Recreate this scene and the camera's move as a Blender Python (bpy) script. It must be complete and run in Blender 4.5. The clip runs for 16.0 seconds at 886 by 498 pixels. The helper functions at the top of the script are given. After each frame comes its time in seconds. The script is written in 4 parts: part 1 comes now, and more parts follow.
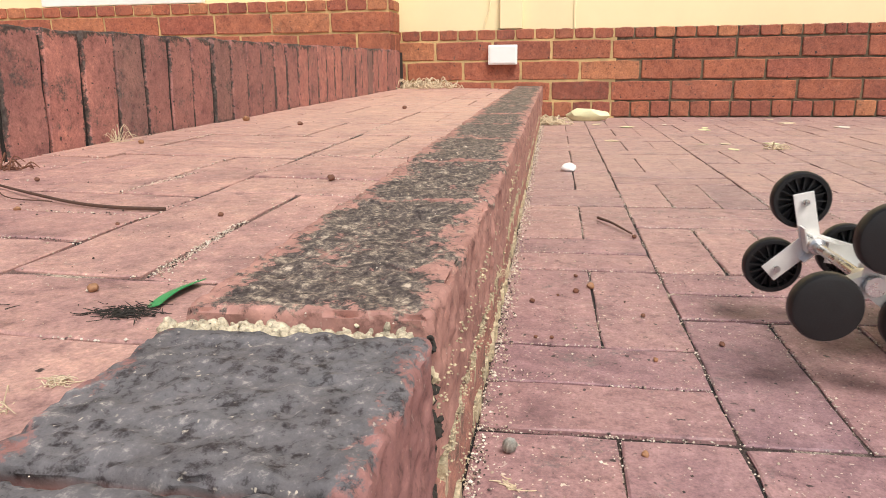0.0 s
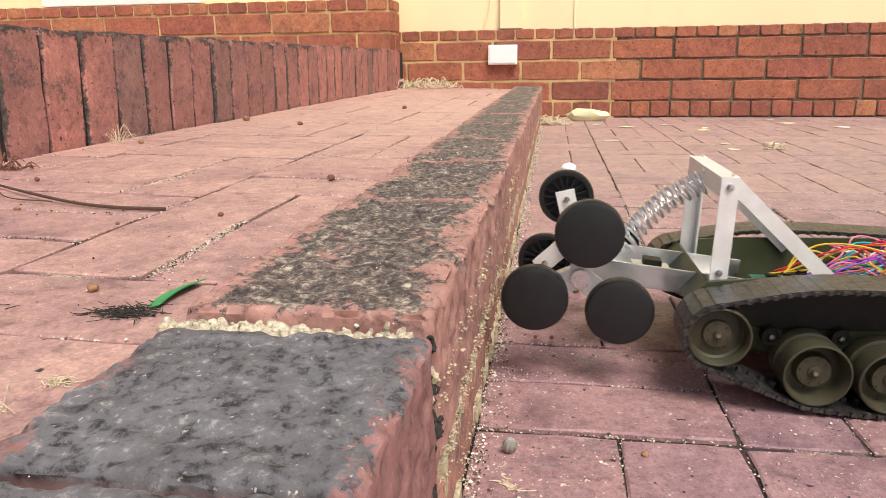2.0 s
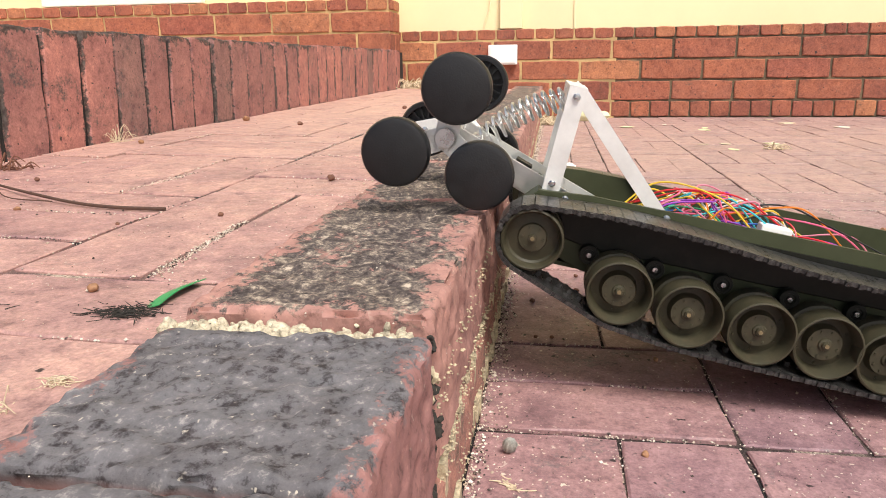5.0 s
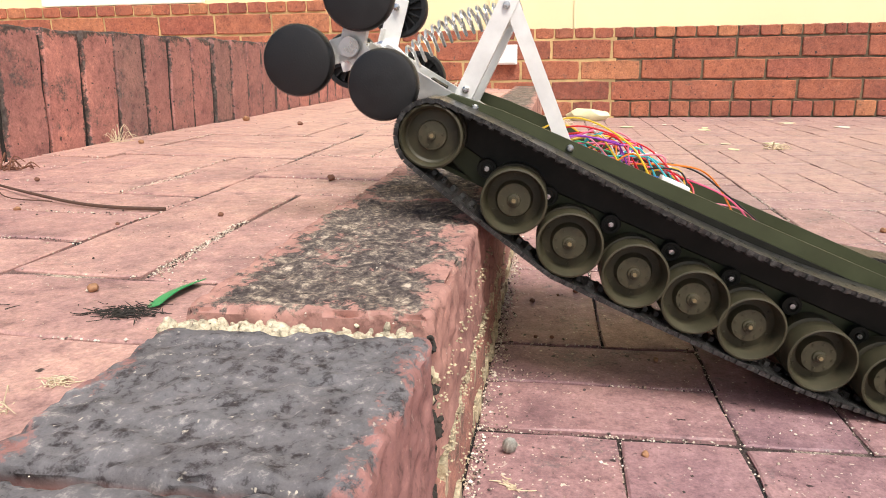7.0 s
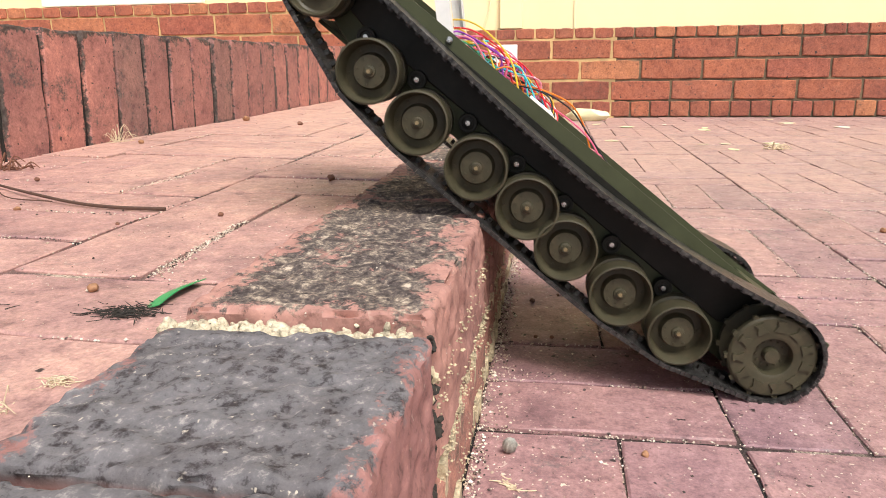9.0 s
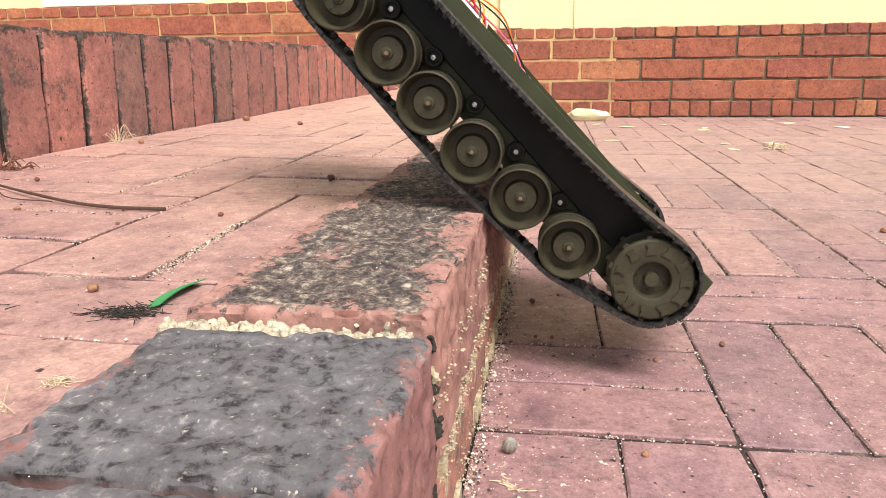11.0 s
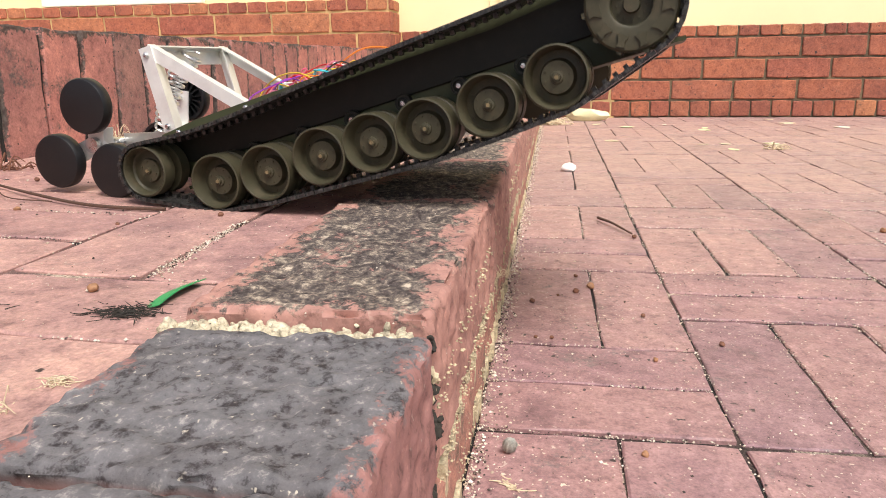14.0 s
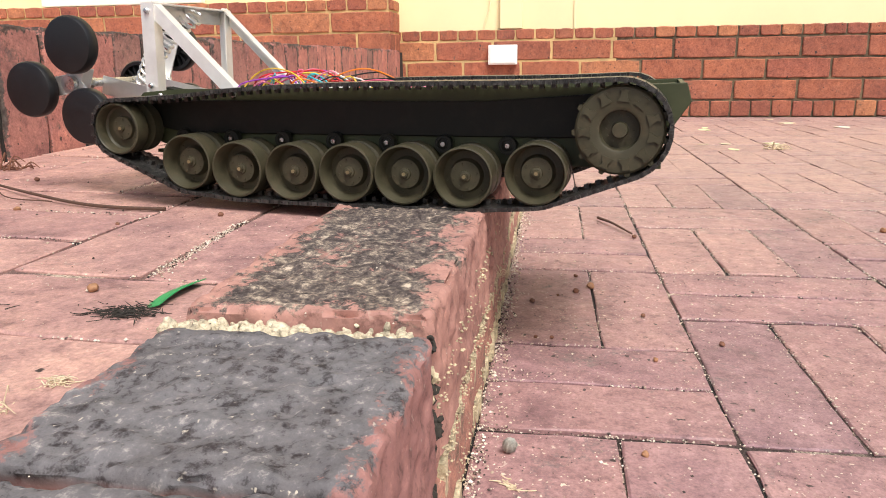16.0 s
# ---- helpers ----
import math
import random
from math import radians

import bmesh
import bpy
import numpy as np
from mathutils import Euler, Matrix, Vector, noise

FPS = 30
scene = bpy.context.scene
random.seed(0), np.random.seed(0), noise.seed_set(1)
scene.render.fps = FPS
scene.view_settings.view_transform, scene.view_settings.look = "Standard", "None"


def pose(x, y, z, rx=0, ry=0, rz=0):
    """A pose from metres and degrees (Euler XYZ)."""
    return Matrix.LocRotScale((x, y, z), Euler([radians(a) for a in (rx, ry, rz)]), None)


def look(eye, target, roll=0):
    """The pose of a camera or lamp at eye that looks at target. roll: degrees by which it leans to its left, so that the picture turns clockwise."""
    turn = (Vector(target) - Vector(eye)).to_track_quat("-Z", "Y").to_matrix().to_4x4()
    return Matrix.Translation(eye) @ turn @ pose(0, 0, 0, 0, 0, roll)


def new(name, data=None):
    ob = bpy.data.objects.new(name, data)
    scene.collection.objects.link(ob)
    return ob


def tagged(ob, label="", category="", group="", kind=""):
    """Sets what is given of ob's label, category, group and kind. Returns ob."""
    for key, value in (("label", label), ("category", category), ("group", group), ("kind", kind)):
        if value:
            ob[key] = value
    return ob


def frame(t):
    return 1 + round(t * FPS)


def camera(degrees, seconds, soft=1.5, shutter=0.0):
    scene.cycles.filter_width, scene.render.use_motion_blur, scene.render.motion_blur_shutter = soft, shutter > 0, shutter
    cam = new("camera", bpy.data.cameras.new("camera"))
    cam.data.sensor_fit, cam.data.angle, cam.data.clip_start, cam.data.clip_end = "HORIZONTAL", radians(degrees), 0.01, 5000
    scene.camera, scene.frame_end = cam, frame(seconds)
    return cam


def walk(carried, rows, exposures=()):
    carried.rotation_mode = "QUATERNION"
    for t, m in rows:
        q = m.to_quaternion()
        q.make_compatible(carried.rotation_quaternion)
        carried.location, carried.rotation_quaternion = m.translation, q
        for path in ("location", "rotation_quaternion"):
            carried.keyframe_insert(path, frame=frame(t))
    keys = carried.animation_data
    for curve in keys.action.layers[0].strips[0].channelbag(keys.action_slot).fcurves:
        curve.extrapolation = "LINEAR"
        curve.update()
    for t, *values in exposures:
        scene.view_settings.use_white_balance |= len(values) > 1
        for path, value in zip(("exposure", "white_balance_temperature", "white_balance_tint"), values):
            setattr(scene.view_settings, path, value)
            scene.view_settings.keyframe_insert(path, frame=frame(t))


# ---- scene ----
cam = camera(63.56, 16.0, soft=0.95, shutter=0.35)
VIEW = look((0, 0, 0.2385), (-0.14727, 0.95601, -0.01516), -0.770)
walk(cam, [(0, VIEW), (16.0, VIEW)], [(0, 0.32), (2.5, 0.39), (4.2, 0.49), (6.3, 0.60), (9.2, 0.66), (12.5, 0.63), (14.0, 0.59), (16.0, 0.59)])

# ---- world and light ----
world = bpy.data.worlds.new("world")
scene.world = world
world.use_nodes = True
wn = world.node_tree
sky = wn.nodes.new("ShaderNodeTexSky")
sky.sky_type = "NISHITA"
sky.sun_disc = False
sky.sun_elevation = radians(47)
sky.sun_rotation = radians(151)
sky.air_density, sky.dust_density = 1.0, 3.0
wn.links.new(sky.outputs[0], wn.nodes["Background"].inputs[0])
wn.nodes["Background"].inputs[1].default_value = 0.095
sun = new("sun", bpy.data.lights.new("sun", "SUN"))
sun.data.energy, sun.data.angle, sun.data.color = 2.9, radians(26), (1.0, 0.955, 0.90)
sun.matrix_world = look((1.05, -1.3, 3.5), (0, 0.6, 0))

# ---- materials ----


def mat(name, rough=0.6, metal=0.0):
    m = bpy.data.materials.new(name)
    m.use_nodes = True
    b = m.node_tree.nodes["Principled BSDF"]
    b.inputs["Roughness"].default_value, b.inputs["Metallic"].default_value = rough, metal
    return m, m.node_tree, b


def node(nt, kind, **kw):
    n = nt.nodes.new(kind)
    for k, v in kw.items():
        n.inputs[k.replace("_", " ")].default_value = v
    return n


def noise_at(nt, scale, detail=4.0, rough=0.6, space="Object", seed=True):
    """Noise in the object's own metres, shifted by the object's random number."""
    tc = nt.nodes.new("ShaderNodeTexCoord")
    n = node(nt, "ShaderNodeTexNoise", Scale=scale, Detail=detail, Roughness=rough)
    n.noise_dimensions = "4D"
    nt.links.new(tc.outputs[space], n.inputs["Vector"])
    if seed:
        oi = nt.nodes.new("ShaderNodeObjectInfo")
        mul = nt.nodes.new("ShaderNodeMath")
        mul.operation = "MULTIPLY"
        mul.inputs[1].default_value = 37.0
        nt.links.new(oi.outputs["Random"], mul.inputs[0])
        nt.links.new(mul.outputs[0], n.inputs["W"])
    return n.outputs["Fac"]


def ramp(nt, fac, stops):
    r = nt.nodes.new("ShaderNodeValToRGB")
    els = r.color_ramp.elements
    while len(els) < len(stops):
        els.new(0.5)
    for e, (pos, col) in zip(els, stops):
        e.position = pos
        e.color = (*col, 1) if isinstance(col, tuple) else (col, col, col, 1)
    nt.links.new(fac, r.inputs[0])
    return r.outputs[0]


def mix(nt, fac, a, b, blend="MIX"):
    m = nt.nodes.new("ShaderNodeMix")
    m.data_type, m.blend_type = "RGBA", blend
    for sock, val in ((m.inputs[0], fac), (m.inputs[6], a), (m.inputs[7], b)):
        if isinstance(val, (int, float)):
            sock.default_value = val
        elif isinstance(val, tuple):
            sock.default_value = (*val, 1)
        else:
            nt.links.new(val, sock)
    return m.outputs[2]


def bump(nt, b, height, strength, distance=0.002):
    n = node(nt, "ShaderNodeBump", Strength=strength, Distance=distance)
    nt.links.new(height, n.inputs["Height"])
    nt.links.new(n.outputs[0], b.inputs["Normal"])


def reach(nt, sock, lo, hi):
    """How far a generated coordinate lies from the middle of its piece, 0 at lo and 1 at hi."""
    sub = nt.nodes.new("ShaderNodeMath")
    sub.operation, sub.inputs[1].default_value = "SUBTRACT", 0.5
    nt.links.new(sock, sub.inputs[0])
    ab = nt.nodes.new("ShaderNodeMath")
    ab.operation = "ABSOLUTE"
    nt.links.new(sub.outputs[0], ab.inputs[0])
    mr = node(nt, "ShaderNodeMapRange")
    mr.inputs[1].default_value, mr.inputs[2].default_value = lo / 2, hi / 2
    nt.links.new(ab.outputs[0], mr.inputs[0])
    return mr.outputs[0]


def brick_mat(name, tones, moss=0.0, moss_col=(0.045, 0.05, 0.045), specks=0.5, pits=0.35, rough=0.85, fine=1.0, sand=(0.72, 0.62, 0.5), relief=0.8, far_tint=None, mould=False):
    """Fired clay: a tone per piece, blotches, dark lichen, pale grit and pits."""
    m, nt, b = mat(name, rough)
    oi = nt.nodes.new("ShaderNodeObjectInfo")
    tone = ramp(nt, oi.outputs["Random"], tones)
    blot = ramp(nt, noise_at(nt, 14, 5, 0.65), [(0.28, (0.46, 0.43, 0.50)), (0.46, (0.92, 0.90, 0.93)), (0.58, (1.04, 1.03, 1.02)), (0.74, (1.38, 1.36, 1.30))])
    col = mix(nt, 0.8, tone, blot, "MULTIPLY")
    grain = noise_at(nt, 420 * fine, 3, 0.7)
    col = mix(nt, 0.55, col, ramp(nt, grain, [(0.28, 0.42), (0.5, 1.0), (0.72, 1.5)]), "MULTIPLY")
    # mottled firing marks and scuffs
    scuff = mix(nt, 0.5, noise_at(nt, 48, 5, 0.7), noise_at(nt, 110, 4, 0.7))
    col = mix(nt, 0.75, col, ramp(nt, scuff, [(0.39, (0.48, 0.44, 0.48)), (0.46, (0.90, 0.88, 0.90)), (0.54, (1.08, 1.08, 1.07)), (0.62, (1.45, 1.50, 1.48))]), "MULTIPLY")
    if far_tint:
        # a paler colour, mixed in more towards far y and broken up by noise
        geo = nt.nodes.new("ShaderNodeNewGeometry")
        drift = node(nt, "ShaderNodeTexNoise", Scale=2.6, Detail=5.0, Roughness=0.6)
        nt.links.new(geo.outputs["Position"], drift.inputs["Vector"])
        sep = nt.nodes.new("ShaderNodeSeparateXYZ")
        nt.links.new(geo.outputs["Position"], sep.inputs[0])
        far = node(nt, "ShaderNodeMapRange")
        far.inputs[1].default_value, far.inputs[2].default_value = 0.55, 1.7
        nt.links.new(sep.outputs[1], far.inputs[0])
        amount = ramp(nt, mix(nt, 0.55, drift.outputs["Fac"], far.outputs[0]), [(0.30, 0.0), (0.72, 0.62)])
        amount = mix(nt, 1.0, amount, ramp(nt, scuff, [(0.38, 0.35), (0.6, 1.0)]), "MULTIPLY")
        col = mix(nt, amount, col, far_tint)
    if moss > 0:
        big = noise_at(nt, 17, 6, 0.75)
        small = noise_at(nt, 190, 4, 0.75)
        both = mix(nt, 0.36, big, small)
        mask = ramp(nt, both, [(0.60 - 0.22 * moss, 0.0), (0.68 - 0.22 * moss, 0.85)])
        mcol = ramp(nt, noise_at(nt, 330, 3, 0.7), [(0.35, moss_col), (0.55, tuple(1.9 * c for c in moss_col)), (0.72, (0.24, 0.22, 0.16))])
        col = mix(nt, mask, col, mcol)
    if mould:
        # black mould that has crept in from the joints and the top
        tc = nt.nodes.new("ShaderNodeTexCoord")
        gen = nt.nodes.new("ShaderNodeSeparateXYZ")
        nt.links.new(tc.outputs["Generated"], gen.inputs[0])
        edge = mix(nt, 1.0, reach(nt, gen.outputs[0], 0.80, 1.0), reach(nt, gen.outputs[1], 0.80, 1.0), "LIGHTEN")
        rag = ramp(nt, mix(nt, 0.45, noise_at(nt, 16, 5, 0.7), noise_at(nt, 120, 5, 0.75)), [(0.40, 0.0), (0.62, 1.0)])
        creep = ramp(nt, mix(nt, 0.40, rag, edge), [(0.50, 0.0), (0.62, 0.92)])
        col = mix(nt, creep, col, ramp(nt, noise_at(nt, 200, 3, 0.6), [(0.4, (0.022, 0.020, 0.018)), (0.62, (0.085, 0.078, 0.064))]))
    if specks > 0:
        sp = noise_at(nt, 270 * fine, 1, 0.4)
        where = noise_at(nt, 22, 3, 0.6)
        spm = ramp(nt, sp, [(0.74 - 0.05 * specks, 0.0), (0.77 - 0.05 * specks, 1.0)])
        spm = mix(nt, 1.0, spm, ramp(nt, where, [(0.36, 0.1), (0.6, 1.0)]), "MULTIPLY")
        col = mix(nt, spm, col, sand)
    if pits > 0:
        pt = noise_at(nt, 130 * fine, 2, 0.5)
        ptm = ramp(nt, pt, [(0.22 + 0.1 * pits, 1.0), (0.26 + 0.1 * pits, 0.0)])
        col = mix(nt, ptm, col, (0.045, 0.03, 0.028))
    nt.links.new(col, b.inputs["Base Color"])
    hgt = mix(nt, 0.5, noise_at(nt, 90, 6, 0.75), grain)
    bump(nt, b, hgt, relief, 0.0018)
    nt.links.new(ramp(nt, noise_at(nt, 35, 4, 0.6), [(0.3, rough - 0.15), (0.7, min(1.0, rough + 0.12))]), b.inputs["Roughness"])
    return m


def lichen_mat(name, clay, crust, cover, scale, ends=0.80, sides=0.62):
    """Brick whose upper face carries a lichen crust that frays towards the arrises."""
    m, nt, b = mat(name, 0.82)
    tc = nt.nodes.new("ShaderNodeTexCoord")
    gen = nt.nodes.new("ShaderNodeSeparateXYZ")
    nt.links.new(tc.outputs["Generated"], gen.inputs[0])
    obj = nt.nodes.new("ShaderNodeSeparateXYZ")
    nt.links.new(tc.outputs["Object"], obj.inputs[0])
    base = mix(nt, 0.85, clay, ramp(nt, noise_at(nt, 22, 5, 0.65), [(0.3, (0.62, 0.56, 0.56)), (0.5, (1.0, 1.0, 1.0)), (0.7, (1.28, 1.30, 1.28))]), "MULTIPLY")
    base = mix(nt, 0.8, base, ramp(nt, noise_at(nt, 120, 5, 0.7), [(0.34, (0.42, 0.38, 0.38)), (0.47, (0.98, 0.98, 0.98)), (0.6, (1.15, 1.15, 1.15)), (0.7, (1.7, 1.75, 1.7))]), "MULTIPLY")
    edge = mix(nt, 1.0, reach(nt, gen.outputs[0], sides, 1.02), reach(nt, gen.outputs[1], ends, 1.02), "LIGHTEN")
    rag = ramp(nt, mix(nt, 0.45, noise_at(nt, 19, 5, 0.7), noise_at(nt, 130, 5, 0.75)), [(0.38, 0.0), (0.62, 1.0)])
    field = mix(nt, 0.42, rag, edge)
    mask = ramp(nt, field, [(cover - 0.05, 0.95), (cover + 0.05, 0.0)])
    zz = node(nt, "ShaderNodeMapRange")
    zz.inputs[1].default_value, zz.inputs[2].default_value = -0.010, -0.0035
    nt.links.new(obj.outputs[2], zz.inputs[0])
    mask = mix(nt, 1.0, mask, zz.outputs[0], "MULTIPLY")
    fine = mix(nt, 0.5, noise_at(nt, scale, 5, 0.75), noise_at(nt, scale * 2.7, 4, 0.75))
    growth = mix(nt, 0.7, ramp(nt, fine, crust), ramp(nt, noise_at(nt, 30, 4, 0.6), [(0.34, 0.62), (0.5, 1.0), (0.66, 1.3)]), "MULTIPLY")
    col = mix(nt, mask, base, growth)
    grain = ramp(nt, noise_at(nt, 330, 2, 0.5), [(0.67, 0.0), (0.71, 0.9)])
    col = mix(nt, mix(nt, 1.0, grain, ramp(nt, noise_at(nt, 26, 3, 0.6), [(0.42, 0.0), (0.62, 1.0)]), "MULTIPLY"), col, (0.62, 0.55, 0.44))
    nt.links.new(col, b.inputs["Base Color"])
    bump(nt, b, mix(nt, 0.6, noise_at(nt, 90, 6, 0.75), fine), 0.75, 0.0018)
    return m


def plain_mat(name, col, rough=0.5, metal=0.0, var=0.25, scale=60.0, bumpy=0.15, dust=None, spec=0.5):
    m, nt, b = mat(name, rough, metal)
    b.inputs["Specular IOR Level"].default_value = spec
    n = noise_at(nt, scale, 5, 0.65)
    c = mix(nt, 1.0, col, ramp(nt, n, [(0.3, 1 - var), (0.7, 1 + var)]), "MULTIPLY")
    if dust:
        d = ramp(nt, noise_at(nt, scale * 2.3, 6, 0.7), [(0.48, 0.0), (0.75, 0.75)])
        c = mix(nt, d, c, dust)
    nt.links.new(c, b.inputs["Base Color"])
    rr = ramp(nt, n, [(0.3, max(0.03, rough - 0.12)), (0.7, min(1.0, rough + 0.12))])
    nt.links.new(rr, b.inputs["Roughness"])
    if bumpy:
        bump(nt, b, noise_at(nt, scale * 6, 4, 0.6), bumpy, 0.0008)
    return m


PAVER_TONES = [(0.0, (0.262, 0.148, 0.148)), (0.22, (0.360, 0.212, 0.202)), (0.45, (0.300, 0.173, 0.184)), (0.65, (0.395, 0.238, 0.216)), (0.85, (0.330, 0.196, 0.198)), (1.0, (0.225, 0.136, 0.150))]
paver_m = brick_mat("paver_clay", PAVER_TONES, moss=0.24, moss_col=(0.095, 0.075, 0.075), specks=1.0, pits=0.7, rough=0.55, far_tint=(0.46, 0.325, 0.270))
tread_m = brick_mat("tread_clay", [(0.0, (0.400, 0.228, 0.202)), (0.5, (0.480, 0.288, 0.240)), (1.0, (0.430, 0.248, 0.218))], moss=0.10, moss_col=(0.16, 0.11, 0.10), specks=0.5, pits=0.45, rough=0.55, far_tint=(0.56, 0.365, 0.285))
kerb_m = lichen_mat("kerb_clay", (0.375, 0.196, 0.158), [(0.41, (0.012, 0.010, 0.010)), (0.47, (0.052, 0.045, 0.042)), (0.52, (0.128, 0.106, 0.087)), (0.56, (0.26, 0.21, 0.158)), (0.605, (0.50, 0.42, 0.32))], 0.49, 105, 0.86, 0.56)
grey_lichen_m = lichen_mat("grey_lichen_clay", (0.285, 0.138, 0.122), [(0.40, (0.015, 0.015, 0.017)), (0.45, (0.066, 0.066, 0.069)), (0.475, (0.112, 0.112, 0.116)), (0.55, (0.145, 0.141, 0.146)), (0.61, (0.32, 0.30, 0.28))], 0.62, 62, 0.93, 0.66)
face_m = brick_mat("kerb_face_clay", [(0.0, (0.360, 0.172, 0.130)), (1.0, (0.440, 0.218, 0.160))], moss=0.35, moss_col=(0.09, 0.075, 0.055), specks=0.7, pits=0.5, rough=0.8, relief=1.0, fine=1.6)
soldier_m = brick_mat("soldier_clay", [(0.0, (0.275, 0.128, 0.112)), (0.3, (0.400, 0.178, 0.146)), (0.55, (0.470, 0.200, 0.158)), (0.8, (0.365, 0.162, 0.136)), (1.0, (0.250, 0.142, 0.120))], mould=True, moss=0.30, moss_col=(0.040, 0.038, 0.036), specks=0.0, pits=0.7, rough=0.75)
wall_m = brick_mat("wall_brick", [(0.0, (0.24, 0.078, 0.050)), (0.4, (0.370, 0.128, 0.066)), (0.75, (0.295, 0.094, 0.060)), (1.0, (0.45, 0.190, 0.088))], moss=0.20, moss_col=(0.07, 0.048, 0.036), specks=0.0, pits=0.6, fine=0.5)


def fill_mat(name, dark, brown, pale):
    """What lies in the joints: open dark dirt, trodden brick dust and washed-in sand, each by the stretch."""
    m, nt, b = mat(name, 0.95)
    geo = nt.nodes.new("ShaderNodeNewGeometry")
    kinds = node(nt, "ShaderNodeTexNoise", Scale=7.5, Detail=4.0, Roughness=0.65)
    nt.links.new(geo.outputs["Position"], kinds.inputs["Vector"])
    grains = node(nt, "ShaderNodeTexNoise", Scale=650.0, Detail=3.0, Roughness=0.7)
    nt.links.new(geo.outputs["Position"], grains.inputs["Vector"])
    col = ramp(nt, kinds.outputs["Fac"], [(0.45, dark), (0.52, brown), (0.57, brown), (0.63, pale)])
    col = mix(nt, 0.9, col, ramp(nt, grains.outputs["Fac"], [(0.34, 0.25), (0.5, 1.0), (0.64, 1.8)]), "MULTIPLY")
    nt.links.new(col, b.inputs["Base Color"])
    bump(nt, b, grains.outputs["Fac"], 1.0, 0.002)
    return m


sand_m = fill_mat("joint_sand", (0.020, 0.017, 0.016), (0.075, 0.050, 0.044), (0.40, 0.34, 0.26))
moss_m = fill_mat("joint_dirt", (0.030, 0.023, 0.020), (0.170, 0.100, 0.085), (0.46, 0.38, 0.29))
mould_m = plain_mat("joint_mould", (0.020, 0.018, 0.016), 0.95, 0, 0.7, 60, 1.0, dust=(0.075, 0.072, 0.055))
mortar_m = plain_mat("mortar", (0.52, 0.37, 0.17), 0.95, 0, 0.4, 9, 0.5, dust=(0.30, 0.20, 0.10))
stained_m = plain_mat("stained_mortar", (0.095, 0.072, 0.045), 0.95, 0, 0.7, 9, 0.5, dust=(0.34, 0.25, 0.14))
crumb_m = plain_mat("crumbling_mortar", (0.52, 0.44, 0.29), 0.95, 0, 0.6, 120, 1.0, dust=(0.12, 0.09, 0.06))
cream_m = plain_mat("cream_paint", (0.86, 0.74, 0.44), 0.6, 0, 0.05, 3, 0.03)
white_m = plain_mat("white_paint", (0.85, 0.84, 0.80), 0.5, 0, 0.04, 8, 0.03)
olive_m = plain_mat("olive_plastic", (0.046, 0.042, 0.024), 0.5, 0, 0.25, 50, 0.15, dust=(0.080, 0.060, 0.036), spec=0.3)
hull_m = plain_mat("dark_green_hull", (0.046, 0.052, 0.025), 0.5, 0, 0.2, 40, 0.1, spec=0.3)
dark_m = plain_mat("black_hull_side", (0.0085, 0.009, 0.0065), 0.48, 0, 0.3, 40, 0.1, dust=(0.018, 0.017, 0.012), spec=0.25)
rubber_m = plain_mat("track_rubber", (0.016, 0.0155, 0.015), 0.34, 0, 0.4, 130, 0.3, dust=(0.13, 0.125, 0.115))
disc_m = plain_mat("black_foam", (0.0075, 0.0075, 0.008), 0.45, 0, 0.2, 120, 0.2, spec=0.45)
alu_m = plain_mat("brushed_aluminium", (0.78, 0.78, 0.76), 0.38, 1.0, 0.08, 90, 0.08)
alu_w = plain_mat("pale_aluminium", (0.82, 0.81, 0.77), 0.5, 0.55, 0.08, 70, 0.1)
steel_m = plain_mat("steel", (0.62, 0.62, 0.62), 0.28, 1.0, 0.1, 90, 0.05)
pcb_m = plain_mat("green_circuit_board", (0.02, 0.10, 0.06), 0.4, 0, 0.4, 180, 0.2)
twig_m = plain_mat("twig_bark", (0.085, 0.045, 0.03), 0.85, 0, 0.4, 300, 0.6)
straw_m = plain_mat("dry_grass", (0.60, 0.50, 0.34), 0.85, 0, 0.3, 200, 0.2)
leaf_m = plain_mat("pale_leaf", (0.72, 0.70, 0.42), 0.6, 0, 0.15, 40, 0.2)
seed_m = plain_mat("seed_husk", (0.17, 0.075, 0.045), 0.8, 0, 0.4, 400, 0.4)
tan_m = plain_mat("tan_seed", (0.33, 0.17, 0.085), 0.7, 0, 0.3, 300, 0.3)
grit_m, gnt, gb = mat("pale_grit", 0.9)
gnt.links.new(ramp(gnt, gnt.nodes.new("ShaderNodeNewGeometry").outputs["Random Per Island"], [(0.0, (0.035, 0.028, 0.024)), (0.24, (0.12, 0.085, 0.07)), (0.34, (0.46, 0.36, 0.27)), (0.7, (0.62, 0.54, 0.43)), (1.0, (0.78, 0.73, 0.64))]), gb.inputs["Base Color"])
soil_m = plain_mat("dark_fibres", (0.03, 0.026, 0.02), 0.9, 0, 0.4, 300, 0.3)
lime_m = plain_mat("green_tape", (0.03, 0.32, 0.10), 0.45, 0, 0.15, 100, 0.1)
shell_m = plain_mat("grey_shell", (0.33, 0.33, 0.29), 0.8, 0, 0.4, 240, 0.5)

# ---- mesh helpers ----


def mesh_of(name, bm, material, smooth=False):
    bmesh.ops.recalc_face_normals(bm, faces=bm.faces)
    me = bpy.data.meshes.new(name)
    bm.to_mesh(me)
    bm.free()
    me.materials.append(material)
    if smooth:
        me.shade_smooth()
        me.set_sharp_from_angle(angle=radians(38))
    return me


